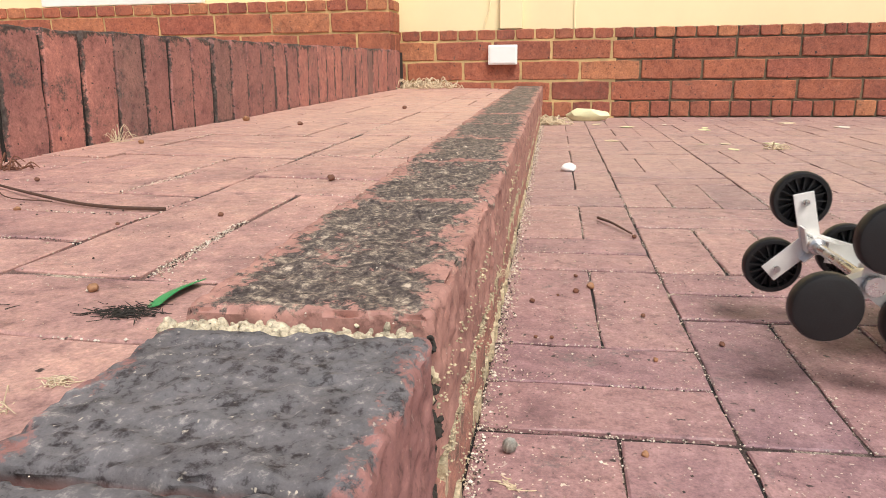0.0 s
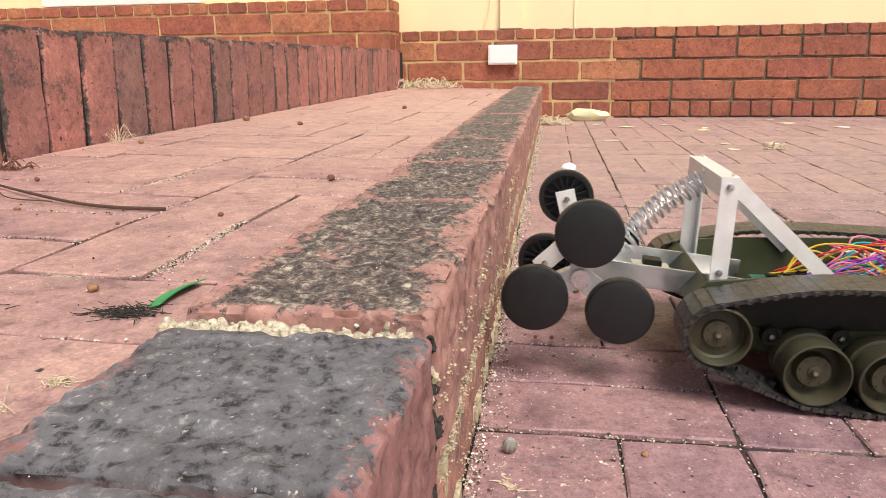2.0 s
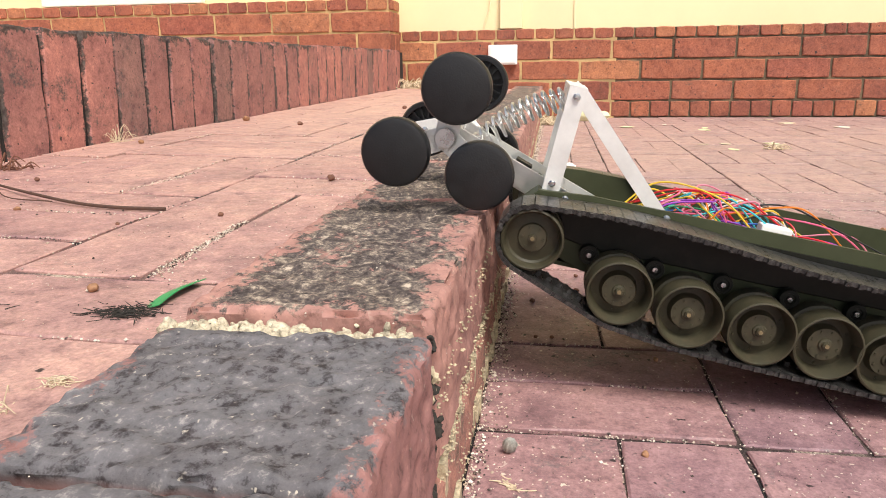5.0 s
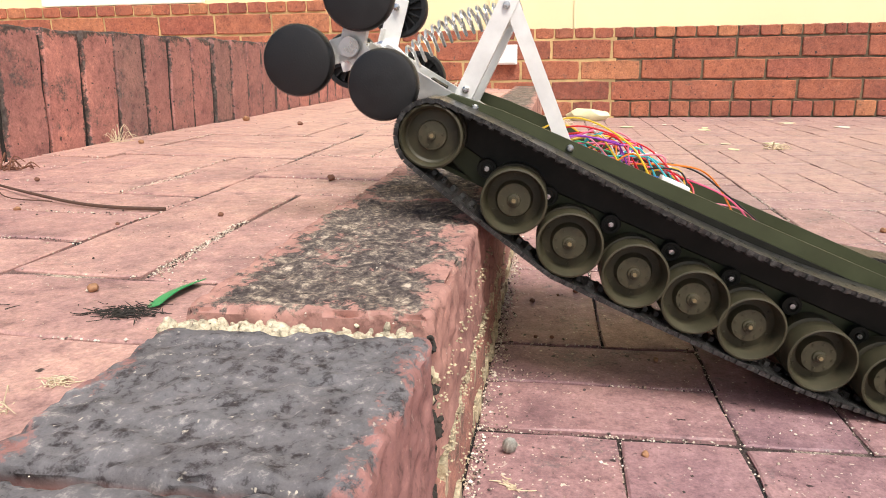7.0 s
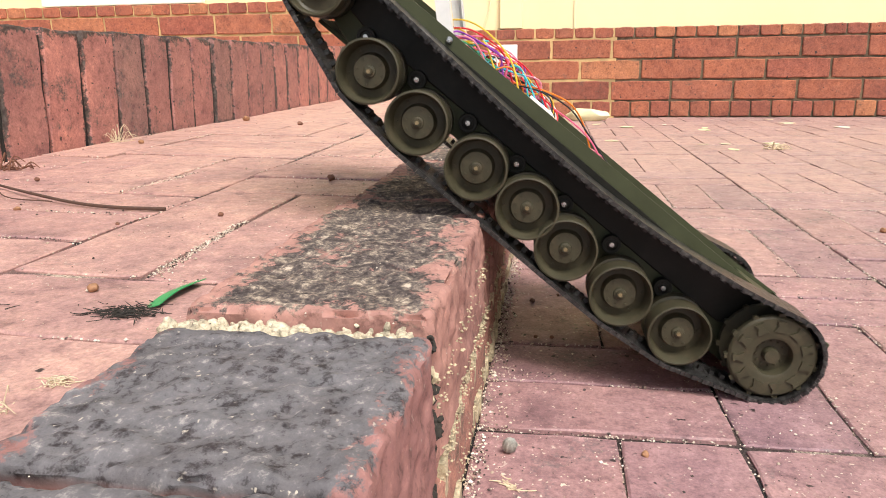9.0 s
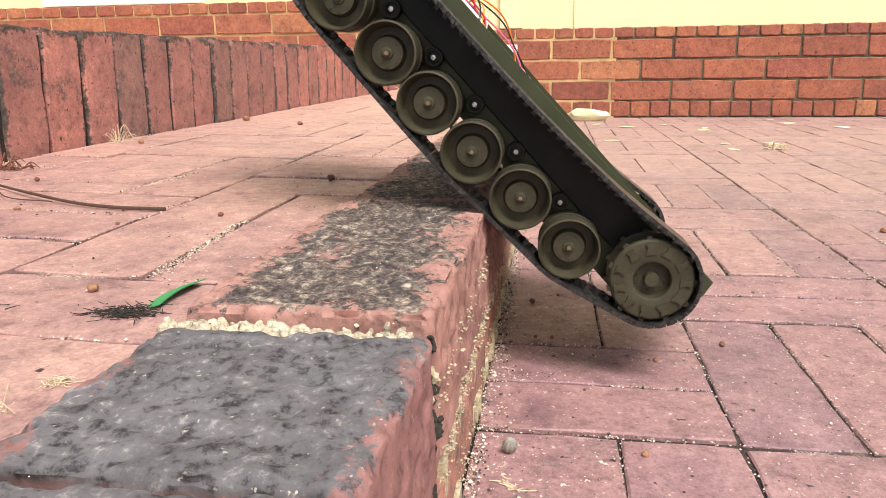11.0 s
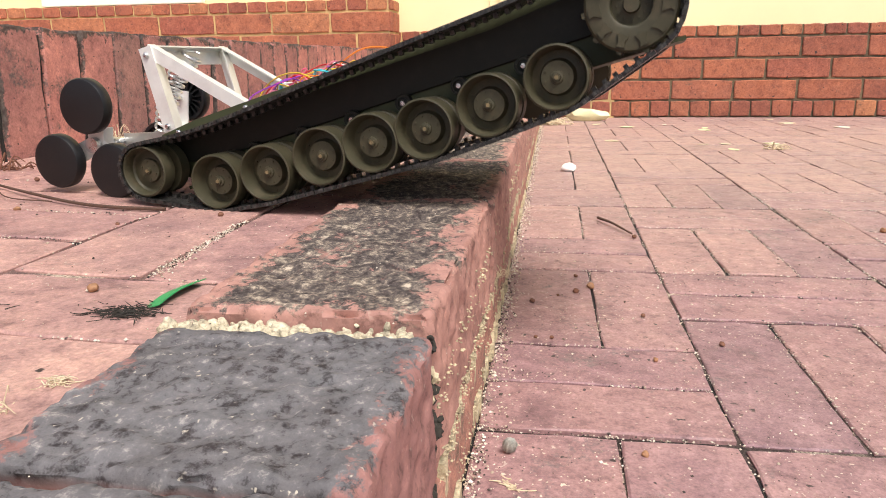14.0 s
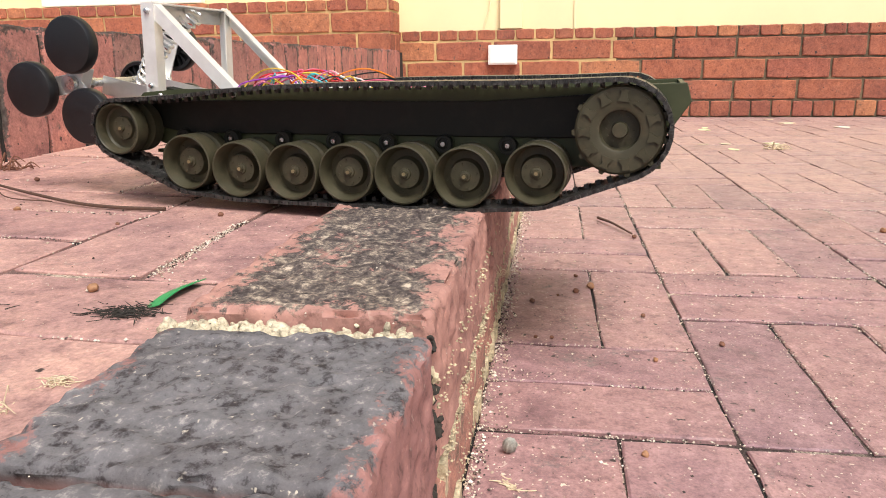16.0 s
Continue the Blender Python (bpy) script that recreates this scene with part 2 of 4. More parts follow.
def part(name, bm, material, parent=None, label="", m=None, smooth=False):
    ob = new(name, mesh_of(name, bm, material, smooth) if isinstance(bm, bmesh.types.BMesh) else bm)
    if parent:
        ob.parent = parent
    if m is not None:
        ob.matrix_basis = m
    return tagged(ob, label)


def empty(name, parent=None, m=None):
    ob = new(name)
    ob.empty_display_size = 0.02
    if parent:
        ob.parent = parent
    if m is not None:
        ob.matrix_basis = m
    return ob


def box(bm, x0, x1, y0, y1, z0, z1, bev=0.0, m=None):
    vs = [bm.verts.new((x, y, z)) for x in (x0, x1) for y in (y0, y1) for z in (z0, z1)]
    fs = [bm.faces.new([vs[i] for i in q]) for q in ((0, 1, 3, 2), (4, 6, 7, 5), (0, 4, 5, 1), (2, 3, 7, 6), (0, 2, 6, 4), (1, 5, 7, 3))]
    if bev:
        es = {e for f in fs for e in f.edges}
        r = bmesh.ops.bevel(bm, geom=list(es), offset=bev, segments=2, affect="EDGES", profile=0.6)
        vs = list({v for f in r["faces"] for v in f.verts} | {v for v in vs if v.is_valid})
    if m is not None:
        bmesh.ops.transform(bm, matrix=m, verts=[v for v in vs if v.is_valid])
    return bm


def lathe(bm, prof, seg=36, m=None, axis="Y"):
    """Turns (radius, along) pairs round an axis."""
    rings = []
    made = []
    for r, a in prof:
        ring = []
        for k in range(seg):
            w = 2 * math.pi * k / seg
            p = (r * math.cos(w), a, r * math.sin(w)) if axis == "Y" else (r * math.cos(w), r * math.sin(w), a)
            v = bm.verts.new(m @ Vector(p) if m is not None else p)
            ring.append(v)
            made.append(v)
        rings.append(ring)
    for a, b in zip(rings, rings[1:]):
        for k in range(seg):
            bm.faces.new((a[k], a[(k + 1) % seg], b[(k + 1) % seg], b[k]))
    if prof[0][0] > 1e-6:
        bm.faces.new(rings[0])
    if prof[-1][0] > 1e-6:
        bm.faces.new(rings[-1])
    return bm


def extrude_poly(bm, pts, y0, y1, bev=0.0):
    """A polygon in x and z, given thickness along y."""
    a = [bm.verts.new((x, y0, z)) for x, z in pts]
    b = [bm.verts.new((x, y1, z)) for x, z in pts]
    n = len(pts)
    fs = [bm.faces.new(a), bm.faces.new(b[::-1])]
    for k in range(n):
        fs.append(bm.faces.new((a[k], b[k], b[(k + 1) % n], a[(k + 1) % n])))
    if bev:
        bmesh.ops.bevel(bm, geom=list({e for f in fs for e in f.edges}), offset=bev, segments=1, affect="EDGES")
    return bm


def tube(bm, pts, r, seg=8, taper=1.0):
    """A round bar along points."""
    pts = [Vector(p) for p in pts]
    rings = []
    up = Vector((0.13, 0.31, 0.94))
    for i, p in enumerate(pts):
        d = (pts[min(i + 1, len(pts) - 1)] - pts[max(i - 1, 0)]).normalized()
        u = d.cross(up)
        u = u.normalized() if u.length > 1e-4 else d.cross(Vector((1, 0, 0))).normalized()
        w = d.cross(u)
        rr = r * (1 + (taper - 1) * i / max(1, len(pts) - 1))
        rings.append([bm.verts.new(p + rr * (math.cos(2 * math.pi * k / seg) * u + math.sin(2 * math.pi * k / seg) * w)) for k in range(seg)])
    for a, b in zip(rings, rings[1:]):
        for k in range(seg):
            bm.faces.new((a[k], a[(k + 1) % seg], b[(k + 1) % seg], b[k]))
    bm.faces.new(rings[0])
    bm.faces.new(rings[-1])
    return bm


def spline(pts, n=24):
    """Smooth points through the given ones."""
    P = [Vector(p) for p in pts]
    P = [2 * P[0] - P[1]] + P + [2 * P[-1] - P[-2]]
    out = []
    for i in range(1, len(P) - 2):
        for k in range(n):
            t = k / n
            a, b, c, d = P[i - 1:i + 3]
            out.append(0.5 * (2 * b + (c - a) * t + (2 * a - 5 * b + 4 * c - d) * t * t + (3 * b - a - 3 * c + d) * t ** 3))
    return out + [P[-2]]


def worn_block(lx, ly, lz, rnd, edge=0.004, jit=0.0012, per=4):
    """A brick, top face at z = 0, with a wavy outline and worn upper arrises."""
    bm = bmesh.new()
    out = []
    for (ax, ay), (bx, by) in (((-1, -1), (1, -1)), ((1, -1), (1, 1)), ((1, 1), (-1, 1)), ((-1, 1), (-1, -1))):
        n = per if (ax != bx) == (lx > ly) else 3 if per > 6 else 2
        for k in range(n):
            t = k / n
            x, y = (ax + (bx - ax) * t) * lx / 2, (ay + (by - ay) * t) * ly / 2
            if k == 0:
                x, y = x - ax * edge * 0.5, y - ay * edge * 0.5
            out.append((x + rnd.uniform(-jit, jit), y + rnd.uniform(-jit, jit)))
    rings = [[bm.verts.new((x, y, -lz)) for x, y in out], [bm.verts.new((x, y, -edge * rnd.uniform(0.5, 1.1))) for x, y in out]]
    top = []
    for x, y in out:
        e = edge * rnd.uniform(0.6, 1.3)
        top.append(bm.verts.new((x - math.copysign(min(e, abs(x)), x) * (abs(x) > lx * 0.4), y - math.copysign(min(e, abs(y)), y) * (abs(y) > ly * 0.4), rnd.uniform(-0.0006, 0.0003))))
    rings.append(top)
    n = len(out)
    for a, b in zip(rings, rings[1:]):
        for k in range(n):
            bm.faces.new((a[k], a[(k + 1) % n], b[(k + 1) % n], b[k]))
    bm.faces.new(rings[-1])
    return bm


def crumbs(name, grains, material, label, category="", parent=None):
    """Angular grains in one mesh, from (x, y, z, radius)."""
    rr = random.Random(len(grains))
    verts, faces = [], []
    for x, y, z, r in grains:
        n = len(verts)
        w = rr.uniform(0, 1.57)
        c, d = math.cos(w) * r, math.sin(w) * r
        a, b = rr.uniform(0.6, 1.3), rr.uniform(0.6, 1.3)
        verts += [(x + c * a, y + d * a, z + rr.uniform(-0.3, 0.3) * r), (x - d * b, y + c * b, z + rr.uniform(-0.3, 0.3) * r), (x - c, y - d, z), (x + d, y - c, z + rr.uniform(-0.3, 0.3) * r), (x + rr.uniform(-0.4, 0.4) * r, y, z + 0.8 * r), (x, y, z - 0.8 * r)]
        faces += [(n + k, n + (k + 1) % 4, n + 4) for k in range(4)] + [(n + (k + 1) % 4, n + k, n + 5) for k in range(4)]
    me = bpy.data.meshes.new(name)
    me.from_pydata(verts, [], faces)
    me.materials.append(material)
    ob = part(name, me, None, parent)
    return tagged(ob, label, category, kind="stuff")


def dense_block(lx, ly, lz, seed, step=0.006, rough=0.0022, rad=0.007):
    """A weathered brick of many facets, rounded and chipped along its edges; top at z = 0."""
    bm = bmesh.new()
    nx, ny, nz = max(3, int(lx / step)), max(3, int(ly / step)), max(3, int(lz / step))
    grid = {}

    def vert(i, j, k):
        if (i, j, k) not in grid:
            p = Vector((lx * (i / nx - 0.5), ly * (j / ny - 0.5), lz * (k / nz - 1)))
            c = Vector((max(-lx / 2 + rad, min(lx / 2 - rad, p.x)), max(-ly / 2 + rad, min(ly / 2 - rad, p.y)), max(-lz, min(-rad, p.z))))
            d = p - c
            if d.length > 1e-6:
                p = c + d.normalized() * min(d.length, rad)
            s = Vector((seed * 3.1, seed * 1.7, seed))
            nrm = d.normalized() if d.length > 1e-6 else Vector((0, 0, 1))
            chip = max(0.0, noise.noise(p * 55 + s) - 0.12) * (0.012 if d.length > rad * 1.05 else 0.002)
            p = p + nrm * (rough * (noise.noise(p * 70 + s) * 0.6 + noise.noise(p * 190 + s) * 0.5) - chip)
            grid[(i, j, k)] = bm.verts.new(p)
        return grid[(i, j, k)]

    for i in range(nx):
        for j in range(ny):
            bm.faces.new((vert(i, j, nz), vert(i + 1, j, nz), vert(i + 1, j + 1, nz), vert(i, j + 1, nz)))
    for k in range(nz):
        for i in range(nx):
            for j in (0, ny):
                bm.faces.new((vert(i, j, k), vert(i + 1, j, k), vert(i + 1, j, k + 1), vert(i, j, k + 1)))
        for j in range(ny):
            for i in (0, nx):
                bm.faces.new((vert(i, j, k), vert(i, j + 1, k), vert(i, j + 1, k + 1), vert(i, j, k + 1)))
    return bm


# ---- the plan ----
KERB_X, KERB_L, KERB_H = -0.046, -0.165, 0.130
SOLDIER_X, SOLDIER_TOP = -0.648, 0.286
WALL_Y, LEFT_Y, CORNER_X = 3.153, 2.960, -0.660
PW = 0.0775


def tread_z(x):
    """The paving of the step has settled behind its kerb and rises towards the riser."""
    return 0.1205 + 0.0095 * min(1.0, max(0.0, (-0.165 - x) / 0.48))


def settle(x, y):
    k = (0.2385 - tread_z(x)) / 0.1085
    return x * k, y * k


GX, GY = 0.1241, 0.4313

rng = random.Random(4)

# ground: one sheet of sandy bedding to the horizon
bm = bmesh.new()
box(bm, -300, 300, -300, 300, -0.6, -0.0026)
ground = tagged(part("ground", bm, sand_m), "sandy bedding under red brick paving with gritty joints", "ground", kind="structure")

# raised tread bed and upper terrace
bm = bmesh.new()
extrude_poly(bm, [(-6, -0.05), (-6, KERB_H - 0.0022), (SOLDIER_X, KERB_H - 0.0022), (KERB_L + 0.02, tread_z(-0.165) - 0.0022), (KERB_L + 0.02, -0.05)], -3, WALL_Y)
box(bm, KERB_L + 0.02, KERB_X - 0.008, -3, WALL_Y, -0.05, KERB_H - 0.014)
tread = tagged(part("pavement", bm, moss_m), "raised terrace step paved in pinkish red bricks", "pavement", kind="structure")
bm = bmesh.new()
box(bm, -6, SOLDIER_X - 0.10, -3, LEFT_Y + 0.2, KERB_H - 0.02, SOLDIER_TOP - 0.006)
terrace = tagged(part("terrace", bm, tread_m), "upper brick terrace behind the upright edging", "terrace", kind="structure")


JOINTS = []


def weave(parent, y_lo, y_hi, x_lo, x_hi, z, material, cols, gx, gy, first_tall, mapped=None, pw=PW, across=2):
    """Paving in columns three bricks wide: three bricks along, two or three across, over and over; bricks are cut at the edges."""
    store = {}
    count = 0
    for c in cols:
        x0 = gx + 3 * pw * c
        j = first_tall[c % 2] - (3 + across) * 40
        while gy + j * pw < y_hi:
            cells = [(x0 + i * pw, gy + j * pw, pw, 3 * pw) for i in range(3)] + [(x0, gy + (j + 3 + i) * pw, 3 * pw, pw) for i in range(across)]
            j += 3 + across
            for x, y, w, d in cells:
                a, b, e, f = max(x, x_lo), min(x + w, x_hi), max(y, y_lo), min(y + d, y_hi)
                if b - a < 0.02 or f - e < 0.012:
                    continue
                if a - x_lo < 0.02:
                    a = x_lo
                gap = (0.0031, 0.0020, 0.0036, 0.0015, 0.0026)[(count * 7 + c) % 5]
                tilt = 0.0
                if mapped:
                    xc = max(x_lo, min(x_hi, x0 + 1.5 * pw))
                    e, f = mapped(xc, e)[1], mapped(xc, f)[1]
                    a, b = mapped(a, 0)[0], mapped(b, 0)[0]
                    z, tilt = tread_z((a + b) / 2), 1.1
                    if e > y_hi - 0.02:
                        continue
                    f = min(f, y_hi)
                lx, ly = b - a - gap, f - e - 1.9 * gap
                v = count % 5
                key = (round(lx, 3), round(ly, 3), v)
                if key not in store:
                    store[key] = mesh_of("brick", worn_block(lx, ly, 0.02, random.Random(v * 7 + 1), 0.0013, 0.0009, 7), material)
                m = pose((a + b) / 2, (e + f) / 2, z + rng.uniform(-0.0008, 0.0012), rng.uniform(-0.05, 0.05), tilt + rng.uniform(-0.08, 0.08), rng.uniform(-0.45, 0.45))
                part("brick", store[key], None, parent, m=m)
                count += 1
                if e < 1.3:
                    JOINTS.append((a, b, e, f, z))


def build_paving():
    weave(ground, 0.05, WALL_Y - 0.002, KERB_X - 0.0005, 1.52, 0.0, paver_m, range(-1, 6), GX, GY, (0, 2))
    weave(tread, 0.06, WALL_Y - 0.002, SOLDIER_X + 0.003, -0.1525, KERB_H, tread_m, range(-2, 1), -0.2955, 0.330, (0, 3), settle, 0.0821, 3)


def build_far_paving():
    """The same weave carried on round about, in one joined mesh."""
    verts, faces = [], []
    rr = random.Random(5)
    for x_lo, x_hi, y_lo, y_hi, z, gx, gy, tall in ((1.525, 3.6, -1.6, WALL_Y - 0.002, 0.0, GX, GY, (0, 2)), (KERB_X + 0.004, 1.525, -1.6, 0.048, 0.0, GX, GY, (0, 2)), (SOLDIER_X + 0.003, KERB_L - 0.012, -1.6, 0.062, 0.1265, -0.2945, 0.338, (0, 3))):
        for c in range(-3, 16):
            x0, j = gx + 3 * PW * c, tall[c % 2] - 100
            while gy + j * PW < y_hi:
                for x, y, w, d in [(x0 + i * PW, gy + j * PW, PW, 3 * PW) for i in range(3)] + [(x0, gy + (j + 3 + i) * PW, 3 * PW, PW) for i in range(2)]:
                    a, b, e, f = max(x, x_lo) + 0.0015, min(x + w, x_hi) - 0.0015, max(y, y_lo) + 0.0015, min(y + d, y_hi) - 0.0015
                    if b - a < 0.01 or f - e < 0.01:
                        continue
                    n, t = len(verts), z + rr.uniform(0.0, 0.0012)
                    verts += [(a, e, z - 0.02), (b, e, z - 0.02), (b, f, z - 0.02), (a, f, z - 0.02), (a, e, t - 0.0012), (b, e, t - 0.0012), (b, f, t - 0.0012), (a, f, t - 0.0012)]
                    verts += [(a + 0.0012, e + 0.0012, t), (b - 0.0012, e + 0.0012, t), (b - 0.0012, f - 0.0012, t), (a + 0.0012, f - 0.0012, t)]
                    for lo in (0, 4):
                        faces += [(n + lo + k, n + lo + (k + 1) % 4, n + lo + 4 + (k + 1) % 4, n + lo + 4 + k) for k in range(4)]
                    faces.append((n + 8, n + 9, n + 10, n + 11))
                j += 5
    me = bpy.data.meshes.new("paving")
    me.from_pydata(verts, [], faces)
    me.materials.append(paver_m)
    tagged(part("paving", me, None, ground), "red brick paving laid on all round", kind="stuff")


def build_joint_sand():
    """Grains that lie in and beside the joints, thickest where they have washed together."""
    rr = random.Random(77)
    grains = []
    for a, b, e, f, z in JOINTS:
        fill = 0.25 + rr.random() ** 1.6
        n = int((300 if z < 0.05 else 130) * fill * ((b - a) + (f - e)) / 0.3)
        for _ in range(n):
            if rr.random() < (b - a) / (b - a + f - e):
                x, y = rr.uniform(a, b), rr.choice((e, f)) + rr.gauss(0, 0.0014)
            else:
                x, y = rr.choice((a, b)) + rr.gauss(0, 0.0014), rr.uniform(e, f)
            if KERB_L < x < KERB_X or y > 1.4:
                continue
            top = 0.0 if z < 0.05 else tread_z(x)
            if noise.noise(Vector((x * 9, y * 9, z))) < rr.uniform(-0.5, 0.25):
                continue
            grains.append((x, y, top + rr.uniform(-0.0008, 0.0005), rr.uniform(0.0003, 0.0010) * (1 + 0.3 * y)))
    # a drift of sand in one joint of the step, and one at a corner by the riser
    for x0, y0, x1, y1, n, wide in ((-0.207, 0.336, -0.216, 0.47, 420, 0.0022), (-0.375, 0.585, -0.366, 0.69, 260, 0.003), (-0.45, 0.412, -0.30, 0.412, 260, 0.0025), (-0.28, 0.262, -0.262, 0.262, 120, 0.004)):
        for _ in range(n):
            t = rr.random()
            x, y = settle(x0 + (x1 - x0) * t + rr.gauss(0, wide), y0 + (y1 - y0) * t + rr.gauss(0, wide))
            grains.append((x, y, tread_z(x) + rr.uniform(-0.0008, 0.0006), rr.uniform(0.0003, 0.0010)))
    crumbs("joint_sand", grains, grit_m, "pale and dark sand grains in the paving joints", "sand")


def build_kerb():
    kerb = tagged(new("kerb"), "weathered red brick step edge blackened with lichen", "step edge", kind="structure")
    cuts = [-1.6, -1.36, -1.12, -0.88, -0.64, -0.42, -0.22, 0.03, 0.156, 0.279, 0.559, 0.797, 1.04] + [1.04 + 0.242 * k for k in range(1, 9)] + [WALL_Y]
    for i, (a, b) in enumerate(zip(cuts, cuts[1:])):
        near = 0.0 < b < 0.9
        lo, hi = (0.010 if a == 0.279 else 0.0035), (0.010 if b == 0.279 else 0.0030)
        bm = dense_block(KERB_X - KERB_L - 0.001, b - a - lo - hi, 0.078, i + 2, 0.0028 if near else 0.009, 0.0034, 0.0040)
        part("brick", bm, grey_lichen_m if b < 0.28 else kerb_m, kerb, m=pose((KERB_X + KERB_L) / 2 + rng.uniform(-0.002, 0.002) + (0.0015 if 0.1 < b < 0.28 else 0.0), (a + lo + b - hi) / 2, KERB_H + 0.001 + rng.uniform(-0.001, 0.0015), rng.uniform(-0.3, 0.3), rng.uniform(-0.5, 0.5), rng.uniform(-0.5, 0.5)), smooth=True)
    low = [-1.6, -1.1, -0.6, -0.10, 0.04, 0.280, 0.52, 0.69, 0.86] + [0.86 + 0.242 * k for k in range(1, 9)] + [WALL_Y]
    for i, (a, b) in enumerate(zip(low, low[1:])):
        bm = dense_block(0.09, b - a - (0.013 if b == 0.280 else 0.008), 0.052, i + 40, 0.005 if 0 < b < 0.9 else 0.012, 0.004)
        part("brick", bm, face_m, kerb, m=pose(KERB_X - 0.0465 - (0.004 if b == 0.280 else 0.0), (a + b) / 2, KERB_H - 0.085), smooth=True)
    # ragged mortar behind the bricks, its face crumbling
    bm = bmesh.new()
    y = -1.6
    while y < WALL_Y - 0.01:
        d = 0.006 * (1 + 1.5 * y) if y >= 0 else 0.1
        for z0, z1 in ((-0.01, 0.012), (0.012, 0.03), (0.03, 0.05), (0.05, KERB_H - 0.012)):
            if 0.268 < y < 0.292 and z0 > 0.02:
                continue
            box(bm, KERB_L + 0.01, KERB_X - 0.009 + rng.uniform(-0.0025, 0.0035) + (0.008 if z0 < 0 else 0.0045 if z0 == 0.03 else 0), y, y + d, z0, z1)
        y += d
    part("mortar", bm, crumb_m, kerb, "crumbling yellowish mortar")
    # dirt and loose mortar caught in the open joint of the step face
    for name, material, count, label, zlo, zhi in (("dirt", soil_m, 70, "dark dirt caught in the open joint", 0.030, 0.128), ("crumbs", crumb_m, 60, "crumbs of mortar in the open joint", 0.012, 0.120)):
        bm = bmesh.new()
        for k in range(count):
            z = rng.uniform(zlo, zhi) if k % 3 or name == "crumbs" else rng.gauss(0.084, 0.005)
            out = 0.004 if k % 3 == 0 and name == "dirt" else 0.0
            bmesh.ops.create_icosphere(bm, subdivisions=1, radius=rng.uniform(0.0012, 0.0034), matrix=pose(KERB_X - 0.0065 + out + rng.gauss(0, 0.0018), 0.280 + rng.gauss(0, 0.0055), z, rng.uniform(0, 360), rng.uniform(0, 360), 0) @ Matrix.Diagonal((1.0, 0.9, 1.4, 1)))
        for v in bm.verts:
            v.co += 0.0006 * noise.noise_vector(v.co * 700)
        part(name, bm, material, kerb, label)
    # pale lumpy mortar in the wide joint
    bm = bmesh.new()
    for k in range(170):
        x = rng.uniform(KERB_L - 0.006, KERB_X - 0.012)
        r = rng.uniform(0.0010, 0.0034) * (1.1 if x < -0.10 else 0.75)
        bmesh.ops.create_icosphere(bm, subdivisions=2, radius=r, matrix=pose(x, 0.2785 + rng.gauss(0, 0.0034), KERB_H - 0.0046 - 0.25 * r + rng.uniform(-0.001, 0.0006), rng.uniform(0, 360), rng.uniform(0, 360), 0) @ Matrix.Diagonal((rng.uniform(0.8, 1.6), 1, 0.8, 1)))
    for v in bm.verts:
        v.co += 0.0007 * noise.noise_vector(v.co * 900)
    part("joint_mortar", bm, plain_mat("pale_joint_mortar", (0.60, 0.52, 0.37), 0.95, 0, 0.6, 220, 1.0, dust=(0.10, 0.07, 0.04)), kerb, "pale yellow lumpy mortar", smooth=True)
    grains = []
    y = 0.1
    while y < 2.8:
        heap = max(0.0, 1 - abs(y - 0.49) / 0.07)
        r = rng.uniform(0.0003, 0.0010) * (1.0 if rng.random() < 0.95 else 1.8) * (1 + 0.4 * y)
        grains.append((KERB_X + 0.001 + abs(rng.gauss(0, 0.006 + 0.010 * heap)), y, rng.uniform(0.0, 0.004) * rng.random(), r))
        y += rng.uniform(0.00005, 0.0004) * (1 + 2.5 * y)
    crumbs("grit", grains, grit_m, "sandy grit gathered at the foot", parent=kerb)
    # scraps of mortar stuck to the step face
    grains = []
    for k in range(1500):
        y = 0.29 + abs(rng.gauss(0, 0.5))
        z = rng.choice((0.050, 0.052, 0.006, 0.012, 0.090)) + rng.gauss(0, 0.006)
        grains.append((KERB_X - 0.0012 + rng.uniform(-0.001, 0.0012), y, max(0.001, z), rng.uniform(0.0003, 0.0010) * (1 + y)))
    crumbs("mortar_scraps", grains, crumb_m, "scraps of old mortar and grit on the step face", parent=kerb)


def build_soldiers():
    wall = tagged(new("edging_wall"), "low riser of upright dark red bricks with dirty joints", "edging", kind="structure")
    bm = bmesh.new()
    box(bm, SOLDIER_X - 0.16, SOLDIER_X - 0.0045, -1.6, WALL_Y, KERB_H - 0.02, SOLDIER_TOP - 0.008)
    part("mortar", bm, mould_m, wall)
    y, i = 0.7765 - 0.0795 * 30, 0
    store = [mesh_of("brick", worn_block(0.166, 0.0722, 0.10, random.Random(k), 0.0022, 0.0013, 9), soldier_m) for k in range(6)]
    while y < WALL_Y - 0.075:
        part("brick", store[i % 6], None, wall, m=pose(SOLDIER_X + rng.uniform(-0.002, 0.002), y + 0.040, SOLDIER_TOP - 0.083 + rng.uniform(-0.0015, 0.0015), -3.5 + rng.uniform(-0.6, 0.6)) @ pose(0, 0, 0, 0, 90 + rng.uniform(-0.6, 0.6), rng.uniform(-0.8, 0.8)))
        y += 0.0795
        i += 1


